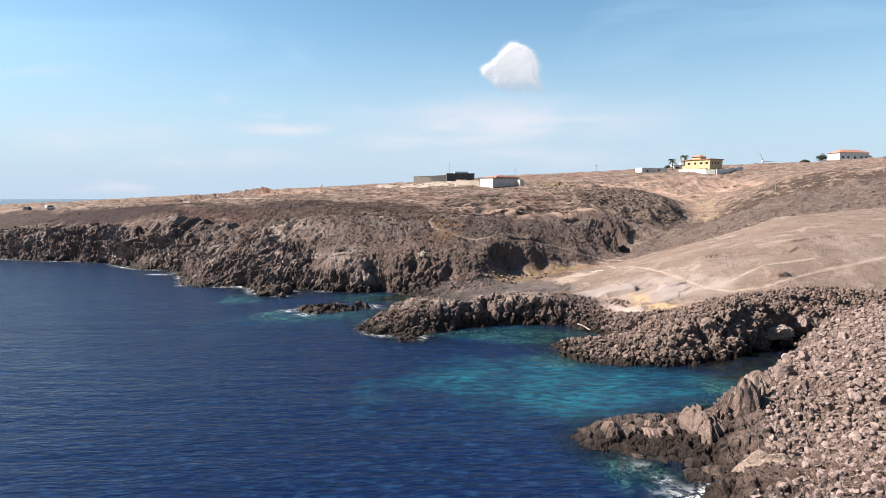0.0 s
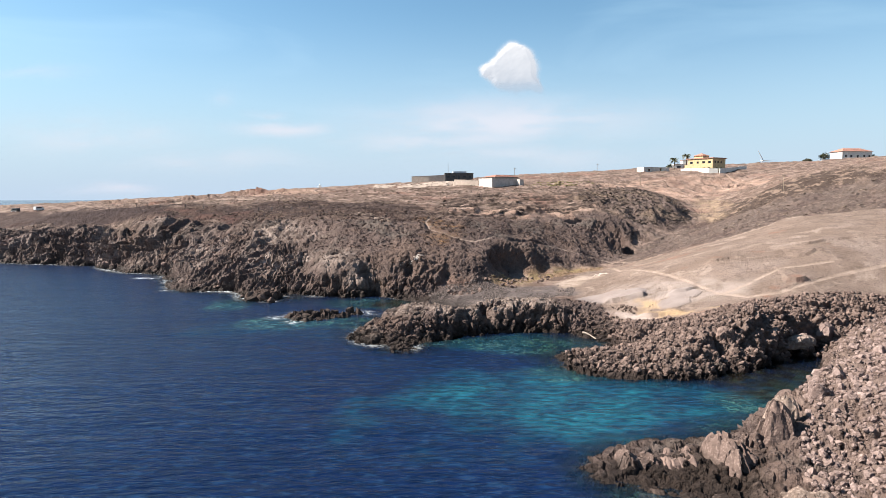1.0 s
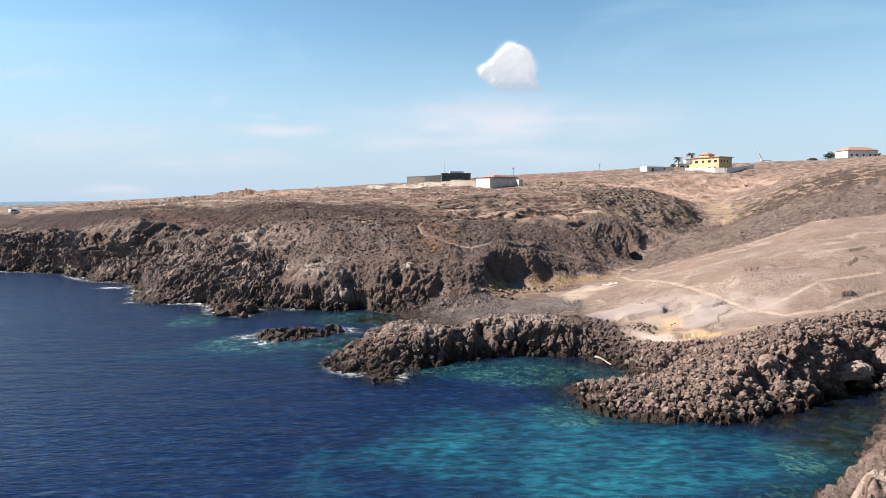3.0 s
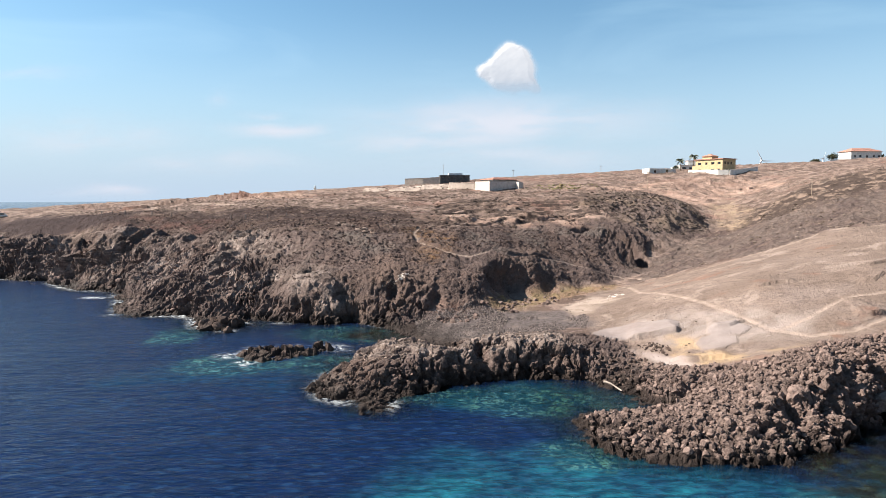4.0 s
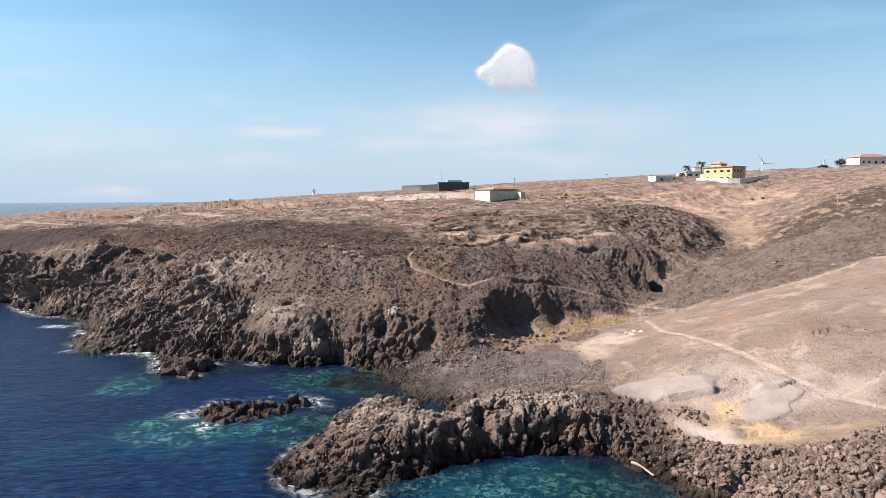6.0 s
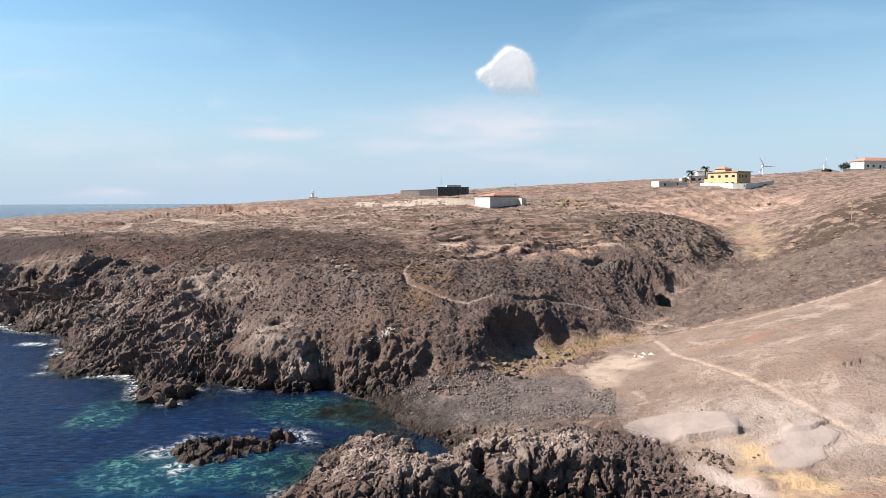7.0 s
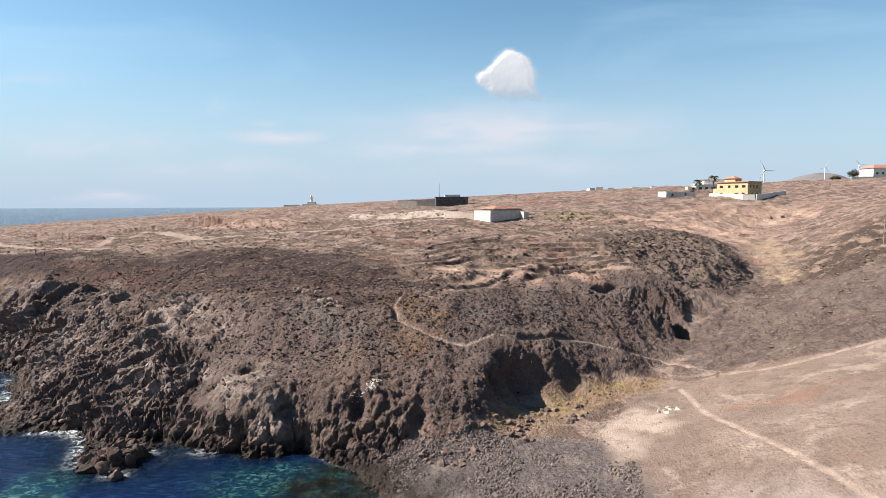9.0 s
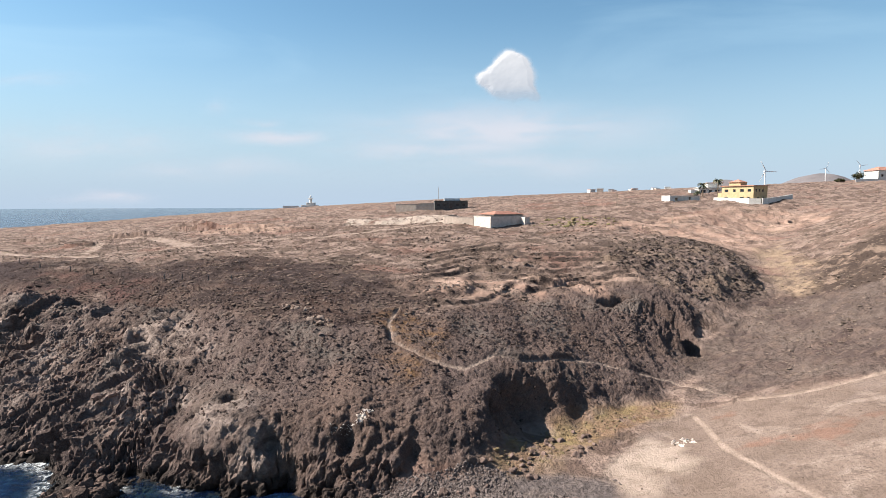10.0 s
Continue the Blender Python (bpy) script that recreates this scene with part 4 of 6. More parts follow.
SURF = [(COAST_FAR[2:17], 2.6, 0.9), (COAST_HEAD[3:11], 1.8, 0.55), (COAST_NEAR[14:18], 3.2, 1.0), ([(-22, 88), (-20, 91), (-14, 91.5), (-9, 91)], 2.2, 0.7), ([(15, 36), (13, 38), (16, 33)], 3.4, 1.0),
        ([(11.6, 38), (13.4, 36.8), (14.2, 34.5), (13.6, 31)], 3.0, 1.0), ([(-63, 130), (-55, 129.2)], 1.6, 0.9), ([(-48, 113), (-44, 112.2), (-39, 113.4)], 1.8, 1.0), ([(-31, 101), (-26, 102)], 1.8, 1.0),
        ([(-22, 90.5), (-17, 91.4), (-12, 92.8), (-9, 91)], 2.0, 0.75), ([(-19, 85), (-14, 83.6), (-10, 87)], 2.0, 0.8), ([(-9, 106), (-6, 103.6)], 1.2, 0.8), ([(-9.6, 80), (-9.4, 75), (-6, 71.6)], 1.6, 0.5), ([(-117, 163), (-97, 157)], 2.0, 1.0)]
foam = np.zeros(len(depth))
patchy = ramp(fbm(sx.ravel() / 5, sy.ravel() / 5, octaves=4, seed=421), -0.2, 0.25)
for line, reach, strength in SURF:
    foam = np.maximum(foam, strength * patchy * (1 - ramp(along(sx.ravel(), sy.ravel(), line), 0.2, reach)))
sfaces = grid_faces(*sx.shape)
sfaces = sfaces[np.max(depth[sfaces], axis=1) > -3.0]
seen = 1 - ramp(np.hypot(fx - HUB[0], fy - HUB[1]), 130, 420)
ripple = 0.03 * fbm(fx / 3.0 + 0.1 * fy, fy / 1.2, octaves=2, seed=441) + 0.06 * fbm(fx / 9, fy / 3.4, octaves=2, seed=443) + 0.10 * fbm(fx / 24, fy / 9, octaves=2, seed=445)
sea_me, used = sheet_mesh("water", np.stack([fx, fy, ripple * seen], -1), sfaces)
put_attribute(sea_me, "depth", depth[used])
put_attribute(sea_me, "foam", foam[used])
reef = np.zeros(len(depth))
for cx, cy, rx, ry in ((-10, 99.5, 12, 6), (3, 73.5, 9, 3.4), (9.5, 72, 8, 6), (-11, 85, 6, 6), (15, 72.5, 6, 4), (11.5, 61.5, 4, 4), (21, 47, 6, 3.6), (26, 52, 6, 4), (-32, 98, 4, 6), (-20, 84, 7, 5), (11, 36, 4, 4)):
    reef = np.maximum(reef, ramp(1 - np.hypot((fx - cx) / rx, (fy - cy) / ry) + blot, 0.0, 0.6))
weed = np.maximum(ramp(1.15 - np.hypot((fx - 31) / 9, (fy - 59) / 7) + blot, 0, 0.6), ramp(1 - np.hypot((fx + 4) / 9, (fy - 100) / 6) + blot, 0, 0.6))
put_attribute(sea_me, "weed", weed[used])
put_attribute(sea_me, "offing", ramp(np.hypot(fx, fy), 70, 800)[used])
put_attribute(sea_me, "shoal", shoal[used])
put_attribute(sea_me, "reef", reef[used])
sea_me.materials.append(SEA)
sea = tagged(new("water", sea_me), "deep blue sea turning turquoise over pale shallows", "water", kind="structure")


# ---- rocks ----
def rock_material(name, dark, light, pale, wet=True):
    m = Mat(name, 0.9)
    r = m.math("FRACT", m.math("ADD", m.island(), m.random()))
    c = m.mix(r, dark, light)
    c = m.mix(m.math("MULTIPLY", m.noise(2.5, 6, 0.4, 0.65), 0.6), c, dark)
    c = m.mix(m.math("MULTIPLY", m.noise(7, 5, 0.52, 0.66), 0.45), c, pale)
    if wet:
        w = m.map(m.math("ADD", m.height(), m.noise(0.6, 3, 0.3, 0.7)), 0.5, 1.3, 0.8, 0)
        c = m.mix(w, c, (0.022, 0.018, 0.015))
        m.rough(m.map(w, 0, 0.8, 0.92, 0.6))
    m.colour(m.mix(1.0, c, (0.79, 0.76, 0.79), "MULTIPLY"))
    return m.bump(m.noise(9, 8, 0.2, 0.8), 0.7, 0.06).m


LAVA = rock_material("dark_lava", (0.032, 0.024, 0.021), (0.165, 0.119, 0.095), (0.27, 0.205, 0.165))
BROWN_ROCK = rock_material("brown_basalt", (0.085, 0.062, 0.052), (0.235, 0.172, 0.142), (0.32, 0.248, 0.205))
GREY_ROCK = rock_material("weathered_basalt", (0.13, 0.095, 0.082), (0.30, 0.23, 0.20), (0.40, 0.325, 0.285))
COBBLES = rock_material("beach_cobble", (0.055, 0.046, 0.042), (0.23, 0.192, 0.17), (0.31, 0.26, 0.23))
PALE_ROCK = rock_material("pale_tuff", (0.14, 0.105, 0.083), (0.33, 0.262, 0.212), (0.43, 0.355, 0.295))
WHITE_ROCK = rock_material("bleached_stone", (0.45, 0.39, 0.32), (0.6, 0.54, 0.47), (0.7, 0.65, 0.59), wet=False)


def ball(level):
    bm = bmesh.new()
    bmesh.ops.create_icosphere(bm, subdivisions=level, radius=1.0)
    v = np.array([x.co[:] for x in bm.verts])
    f = np.array([[x.index for x in p.verts] for p in bm.faces])
    bm.free()
    return v, f


BALLS = {k: ball(k) for k in (1, 2, 3, 5)}


def stone(level, seed, angular=0.5, rough=0.25):
    """The points of one stone about a metre across: a ball cut by planes and roughened."""
    v, f = BALLS[level]
    rng = np.random.default_rng(seed)
    v = v.copy()
    for _ in range(int(4 + 9 * angular)):
        n = rng.normal(size=3)
        n /= np.linalg.norm(n)
        cut = rng.uniform(0.45, 0.85)
        over = np.maximum(0, v @ n - cut)
        v -= np.outer(over, n)
    k = rng.uniform(0, 50, 3)
    v *= (1 + rough * fbm(v[:, 0] * 1.3 + k[0], v[:, 1] * 1.3 + k[1], v[:, 2] * 1.3 + k[2], 4, seed=int(seed) % 97))[:, None]
    return v * 0.62, f


def turn(rng, n, tilt=0.6):
    """Random turns, n of them."""
    a, b, c = rng.uniform(0, 2 * np.pi, n), rng.normal(0, tilt, n), rng.normal(0, tilt, n)
    z = np.zeros(n)
    o = np.ones(n)
    rz = np.stack([np.cos(a), -np.sin(a), z, np.sin(a), np.cos(a), z, z, z, o], -1).reshape(n, 3, 3)
    rx = np.stack([o, z, z, z, np.cos(b), -np.sin(b), z, np.sin(b), np.cos(b)], -1).reshape(n, 3, 3)
    ry = np.stack([np.cos(c), z, np.sin(c), z, o, z, -np.sin(c), z, np.cos(c)], -1).reshape(n, 3, 3)
    return rz @ rx @ ry


def inside_of(poly, x, y):
    r = np.zeros(x.shape, bool)
    for (ax, ay), (bx, by) in zip(poly, poly[1:] + poly[:1]):
        if ay != by:
            r ^= ((ay > y) != (by > y)) & (x < (bx - ax) * (y - ay) / (by - ay) + ax)
    return r


def strewn(poly, count, seed, clump=0.0, low=0.05, high=99.0):
    """Places on the ground inside an outline."""
    rng = np.random.default_rng(seed)
    p = np.array(poly)
    lo, hi = p.min(0), p.max(0)
    x, y = rng.uniform(lo[0], hi[0], count * 4), rng.uniform(lo[1], hi[1], count * 4)
    ok = inside_of(poly, x, y)
    if clump:
        ok &= fbm(x / 4, y / 4, octaves=3, seed=seed) > clump * rng.uniform(-0.6, 0.6, len(x))
    for line, half in PATHS:
        ok &= along(x, y, line) > half + 0.6
    x, y = x[ok][:count], y[ok][:count]
    x, y, z, cover_here = terrain(x, y)
    ok = (z > low) & (z < high) & (cover_here["flow"] < 0.4) & (cover_here["plate"] < 0.2)
    return np.stack([x, y, z], -1)[ok]


def heap(name, places, sizes, material, label, category, level=1, seed=1, flat=0.75, sink=0.15, angular=0.6, rough=0.25, smooth=False, kind="stuff", tilt=0.6, kinds=14):
    """Many stones or tufts as one mesh."""
    rng = np.random.default_rng(seed)
    forms = [stone(level, seed * 31 + k, angular, rough) for k in range(kinds)]
    pick_form = rng.integers(0, kinds, len(places))
    verts, faces, at = [], [], 0
    for k, (v, f) in enumerate(forms):
        who = np.where(pick_form == k)[0]
        if not len(who):
            continue
        s = sizes[who][:, None] * np.stack([rng.uniform(0.8, 1.25, len(who)), rng.uniform(0.7, 1.1, len(who)), flat * rng.uniform(0.75, 1.25, len(who))], -1)
        w = np.einsum("nij,nvj->nvi", turn(rng, len(who), tilt), v[None] * s[:, None, :])
        w += places[who][:, None, :] + np.array([0, 0, 1.0]) * (sizes[who] * (0.3 * flat - sink))[:, None, None]
        verts.append(w.reshape(-1, 3))
        faces.append((f[None] + (np.arange(len(who)) * len(v))[:, None, None]).reshape(-1, 3) + at)
        at += len(who) * len(v)
    verts, faces = np.concatenate(verts), np.concatenate(faces)
    me = bpy.data.meshes.new(name)
    me.vertices.add(len(verts))
    me.vertices.foreach_set("co", verts.astype(np.float32).ravel())
    me.loops.add(faces.size)
    me.loops.foreach_set("vertex_index", faces.astype(np.int32).ravel())
    me.polygons.add(len(faces))
    me.polygons.foreach_set("loop_start", np.arange(0, faces.size, 3, dtype=np.int32))
    me.update(calc_edges=True)
    me.polygons.foreach_set("use_smooth", np.full(len(faces), smooth))
    me.materials.append(material)
    return tagged(new(name, me), label, category, kind=kind)


def sizes_of(n, lo, hi, seed, power=2.2):
    return lo + (hi - lo) * np.random.default_rng(seed).uniform(0, 1, n) ** power


# rubble that clads the crags
BLUFF = [(-3, 104), (3, 105), (8, 107.6), (14, 116), (24, 121.5), (33, 127), (42, 142), (48, 156), (34, 158), (22, 150), (8, 138), (-4, 124), (-30, 122), (-30, 112), (-12, 108.5)]
LEFT_CLIFF = [(-30, 103), (-24, 110), (-28, 124), (-44, 146), (-62, 156), (-84, 164), (-125, 190), (-125, 168), (-94, 158), (-82, 154), (-60, 137), (-50, 120), (-44, 113.5)]
places = strewn(BLUFF, 3600, 11)
heap("rubble", places, sizes_of(len(places), 0.12, 0.42, 12, 2.4), LAVA, "dark brown lava rubble clinging to the sea bluff", "rubble", seed=3, rough=0.4)
places = strewn(LEFT_CLIFF, 1300, 13)
heap("rubble", places, sizes_of(len(places), 0.2, 1.0, 14, 2.4), BROWN_ROCK, "broken brown rock on the weathered sea cliff", "rubble", seed=4, rough=0.4)
places = strewn([(-6, 77), (-1, 77.5), (5, 80.5), (12, 82), (16, 81.5), (14, 85), (6, 87), (0, 88), (-4, 84)], 1100, 151)
heap("rubble", places, sizes_of(len(places), 0.1, 0.3, 161), PALE_ROCK, "weathered pale tan blocks on top of the headland", "rubble", seed=51, rough=0.4)
places = strewn(CRAG_HEAD, 2400, 15, high=2.0)
heap("rubble", places, sizes_of(len(places), 0.14, 0.5, 16), LAVA, "jagged dark lava blocks on the low headland", "rubble", seed=5, rough=0.4)
places = strewn(CRAG_POINT, 5200, 17)
heap("boulder_field", places, sizes_of(len(places), 0.14, 0.56, 18, 2.2), BROWN_ROCK, "packed brown basalt boulders above the inlet", "boulders", level=1, seed=6, flat=0.85)
places = strewn([(20.5, 39), (19.5, 36), (18.5, 31), (14, 30), (13.5, 25), (22, 24), (36, 34), (48, 56), (42, 66), (34, 58), (25, 46.5), (23.5, 43)], 10000, 19)
heap("boulder_field", places, sizes_of(len(places), 0.10, 0.5, 20, 2.4), GREY_ROCK, "loose greyish pink stones on the steep shore slope", "boulders", level=1, seed=7, flat=0.8)
places = strewn([(21.5, 81.9), (23.3, 81.6), (24.3, 80), (23.4, 78.6), (22, 80.5)], 90, 171)
heap("rubble", places, sizes_of(len(places), 0.12, 0.4, 172), LAVA, "clump of dark crumbling rock among pale slabs", "rubble", seed=52, rough=0.4)
places = strewn(COBBLE, 6500, 21, low=-0.3, clump=0.2)
heap("cobble_beach", places, sizes_of(len(places), 0.09, 0.32, 22), COBBLES, "rounded grey cobbles of a small cove beach", "cobbles", level=1, seed=8, flat=0.7, angular=0.2, rough=0.12)

# single boulders that stand out
FORMS = []
for k in range(10):
    v, f = stone(3, 400 + k, 0.7, 0.3)
    me = bpy.data.meshes.new("boulder")
    me.from_pydata(v.tolist(), [], f.tolist())
    me.materials.append((GREY_ROCK, BROWN_ROCK)[k % 2])
    FORMS.append(me)
rng = np.random.default_rng(77)


def boulder(x, y, z, size, form, label, group, flat=0.8):
    ob = new("boulder", FORMS[form])
    ob.matrix_world = Matrix.LocRotScale((x, y, z + 0.12 * size), Euler(rng.uniform(-0.6, 0.6, 3) + np.array([0, 0, rng.uniform(0, 6.3)])), Vector((size, size * 0.9, size * flat)))
    return tagged(ob, label, "boulder", group)


for poly, n, first, label, group in ((CRAG_POINT, 130, 1, "rounded brown basalt boulder beside the rocky inlet", "boulders of the inlet"),
                                     ([(20, 38), (21, 33), (32, 34), (44, 54), (36, 58), (26, 47), (23, 42)], 110, 0, "greyish pink weathered boulder on the shore slope", "boulders of the slope")):
    for x, y, z in strewn(poly, n, 90 + n, low=0.3):
        boulder(x, y, z, (0.38 if n < 120 else 0.3) + (0.6 if n < 120 else 0.4) * rng.uniform() ** 2, first + 2 * int(rng.integers(0, 5)), label, group)
for x, y, z in strewn([(1, 104), (7, 106), (12, 111), (18, 116), (20, 112), (12, 105), (6, 99), (1, 101)], 45, 140):
    boulder(x, y, z, 0.4 + 0.6 * rng.uniform() ** 2, 1 + 2 * int(rng.integers(0, 5)), "fallen dark boulder at the foot of the bluff", "boulders under the bluff")


def big_rock(name, x, y, z, size, seed, material, label, lean=(0, 0, 0), angular=0.9, rough=0.3):
    """One large rock with its own facets and fissures."""
    v, f = stone(5, seed, angular, rough)
    v = v * np.array(size)
    q = v * 1.6 + seed
    d1, d2, own = cells(q[:, 0], q[:, 1], q[:, 2] * 0.6, seed=seed)
    v = v * (1 + 0.16 * (own - 0.5) + 0.12 * np.minimum(d2 - d1, 0.3))[:, None]
    me = bpy.data.meshes.new(name)
    me.from_pydata(v.tolist(), [], f.tolist())
    me.materials.append(material)
    ob = new(name, me)
    ob.matrix_world = pose(x, y, z, *lean)
    return tagged(ob, label, "rock")


def blade(name, x, y, z, length, height, thick, heading, seed, material, label, lean=0.0):
    """A jagged upright fin of rock, ribbed from top to foot."""
    nu, nv = 64, 40
    u, v = np.meshgrid(np.linspace(-1, 1, nu), np.linspace(-1, 1, nv))
    u, v = u.ravel(), v.ravel()
    k = seed * 7.7
    across_0 = np.sign(v) * np.abs(v) ** 0.9
    crest = (1 - np.abs(u) ** 4) * (0.86 + 0.20 * fbm(u * 1.6 + k, 0 * u, octaves=2, seed=seed) + 0.08 * vnoise(u * 4 + k, across_0 * 3, seed=seed + 1))
    up = 1 - np.abs(v) ** 2.6
    across = np.sign(v) * np.abs(v) ** 0.9
    rib = fbm(u * 5 + k, up * 0.9, np.sign(v), 4, seed=seed + 2, ridged=True)
    d1, d2, own = cells(u * length / 0.9 + k, across * thick / 0.9, up * height / 1.5, seed=seed + 3)
    out = 1 + 0.32 * rib * (1 - up * 0.5) + 0.35 * (own - 0.5)
    p = np.stack([u * length / 2 * (1 - 0.25 * up), across * thick / 2 * out + lean * up * height, crest * up * height * (1 + 0.16 * (own - 0.5)) - 0.6], -1)
    i, j = np.meshgrid(np.arange(nv - 1), np.arange(nu - 1), indexing="ij")
    a = (i * nu + j).ravel()
    me, _ = sheet_mesh(name, p, np.stack([a, a + 1, a + nu + 1, a + nu], -1), np.ones(len(a), bool))
    me.materials.append(material)
    ob = new(name, me)
    ob.matrix_world = pose(x, y, z, 0, 0, heading)
    return tagged(ob, label, "rock")


blade("rock_fin", 21.0, 42.2, 0.8, 3.0, 4.0, 2.2, 50, 5, PALE_ROCK, "tall pale pointed rock fin on the shore", -0.1)
blade("rock_fin", 20.0, 41.3, 0.2, 2.6, 4.5, 2.0, 78, 6, BROWN_ROCK, "ribbed brown rock fin rising from the spur", -0.12)
blade("rock_fin", 17.4, 40.0, -0.3, 3.8, 3.3, 3.6, 20, 7, BROWN_ROCK, "broad wedge of pale brown rock in the surf", 0.1)
blade("rock_fin", 18.8, 41.0, 0.0, 2.6, 3.4, 2.0, -30, 8, BROWN_ROCK, "dark cleft rock joined to the spur", 0.05)
blade("rock_fin", 14.6, 40.7, -0.3, 4.6, 2.4, 3.0, 6, 9, BROWN_ROCK, "rough brown rock ridge along the low spur", 0.08)
blade("rock_fin", 12.0, 40.8, -0.3, 4.2, 2.3, 2.6, -4, 11, BROWN_ROCK, "low jagged rock near the end of the spur")
blade("rock_fin", 10.1, 40.6, -0.3, 2.6, 1.3, 1.8, 20, 12, LAVA, "wet dark rock at the tip of the spur")
blade("rock_fin", 23.0, 43.4, 1.9, 2.0, 2.0, 1.5, 10, 13, PALE_ROCK, "pale upright slab leaning beside the rock fin", 0.15)
blade("rock_fin", 18.7, 34.6, -0.4, 5.6, 2.4, 3.8, 62, 14, PALE_ROCK, "broad pale rock shelf above the surf")
blade("rock_fin", 20.2, 36.9, 0.2, 3.0, 1.9, 2.4, 20, 15, BROWN_ROCK, "brown rock jutting from the stony slope")
big_rock("shore_rock", 24.5, 44.0, 3.5, (1.7, 1.4, 1.7), 8, GREY_ROCK, "smooth grey block perched on the stony slope", (10, 20, 40))
for x, y, s in ((15.2, 36.6, 0.9), (13.6, 37.4, 0.7), (14.6, 34.8, 1.0), (12.2, 37.9, 0.5), (16.2, 35.6, 1.1)):
    big_rock("surf_rock", x, y, 0.0, (1.6 * s, 1.2 * s, 0.8 * s), int(20 + 9 * x), LAVA, "wet black rock awash in the surf", (0, 0, 40 * x))
big_rock("shore_rock", 28.0, 64.4, 2.2, (2.4, 1.8, 2.2), 17, BROWN_ROCK, "bulging brown boulder beside a dark hollow", (0, 5, 0))
big_rock("shore_rock", 25.6, 64.0, 1.9, (2.2, 1.8, 2.4), 18, BROWN_ROCK, "large brown boulder on the inlet's edge", (0, -8, 20))
big_rock("shore_rock", 40.0, 68.6, 2.2, (2.0, 1.6, 1.9), 19, GREY_ROCK, "rounded grey boulder at the head of the inlet", (0, 0, 20))
big_rock("shore_rock", 37.2, 67.8, 1.2, (3.4, 1.6, 1.6), 25, PALE_ROCK, "pale rounded boulder lying in the inlet", (0, 0, 15))
big_rock("shore_rock", 36.6, 69.6, 2.3, (1.7, 1.4, 1.6), 26, GREY_ROCK, "grey boulder wedged above the inlet", (0, 0, 50))
big_rock("sea_rock", -29.4, 102.4, 0.0, (3.0, 2.2, 1.8), 27, LAVA, "dark sea rock off the foot of the cliff", (0, 0, 20))
big_rock("sea_rock", -27.0, 104.8, 0.3, (2.8, 2.4, 2.4), 28, LAVA, "dark sea rock leaning on the cliff foot", (0, 8, 70))

rng_s = np.random.default_rng(57)
spots = np.stack([rng_s.normal(-27.9, 1.0, 120), rng_s.normal(104.6, 1.1, 120), rng_s.uniform(-0.2, 0.9, 120)], -1)
heap("rubble", spots, sizes_of(120, 0.4, 1.5, 58, 1.6), LAVA, "jagged wet lava blocks at the foot of the cliff", "rubble", level=2, seed=53, angular=0.9, rough=0.4, flat=0.9)


def islet():
    """A low jagged reef."""
    outline = [(-21.2, 88.2), (-19.6, 86.2), (-17.4, 84.6), (-15.8, 85.8), (-13.4, 87.4), (-10.6, 90.2), (-10.9, 92.2), (-13, 92.6), (-15.6, 90.9), (-18, 90.4), (-20.2, 90.6)]
    xs, ys = np.arange(-23, -9, 0.12), np.arange(82.5, 95, 0.12)
    x, y = np.meshgrid(xs, ys)
    x, y = x.ravel(), y.ravel()
    d = np.full(x.shape, 1e9)
    for (ax, ay), (bx, by) in zip(outline, outline[1:] + outline[:1]):
        t = np.clip(((x - ax) * (bx - ax) + (y - ay) * (by - ay)) / ((bx - ax) ** 2 + (by - ay) ** 2), 0, 1)
        d = np.minimum(d, np.hypot(x - ax - t * (bx - ax), y - ay - t * (by - ay)))
    d = np.where(inside_of(outline, x, y), d, -d)
    d1, d2, own = cells(x / 1.1 + 0.3 * vnoise(x, y, seed=3), y / 1.1, 0 * x, seed=12)
    z = np.clip(d, -2.5, 1.0) * 0.55 - 0.35 + 1.25 * (own - 0.42) * ramp(d, -0.6, 0.8) + 0.35 * fbm(x / 0.8, y / 0.8, octaves=4, seed=14, ridged=True) + 0.15 * np.minimum(d2 - d1, 0.4)
    rows, cols = len(ys), len(xs)
    i, j = np.meshgrid(np.arange(rows - 1), np.arange(cols - 1), indexing="ij")
    a = (i * cols + j).ravel()
    f = np.stack([a, a + 1, a + cols + 1, a + cols], -1)
    f = f[np.max(z[f], axis=1) > -1.2]
    me, _ = sheet_mesh("islet", np.stack([x, y, z], -1), f, np.ones(len(f), bool))
    me.materials.append(LAVA)
    return tagged(new("islet", me), "low jagged dark reef washed by small waves", "reef")


islet()


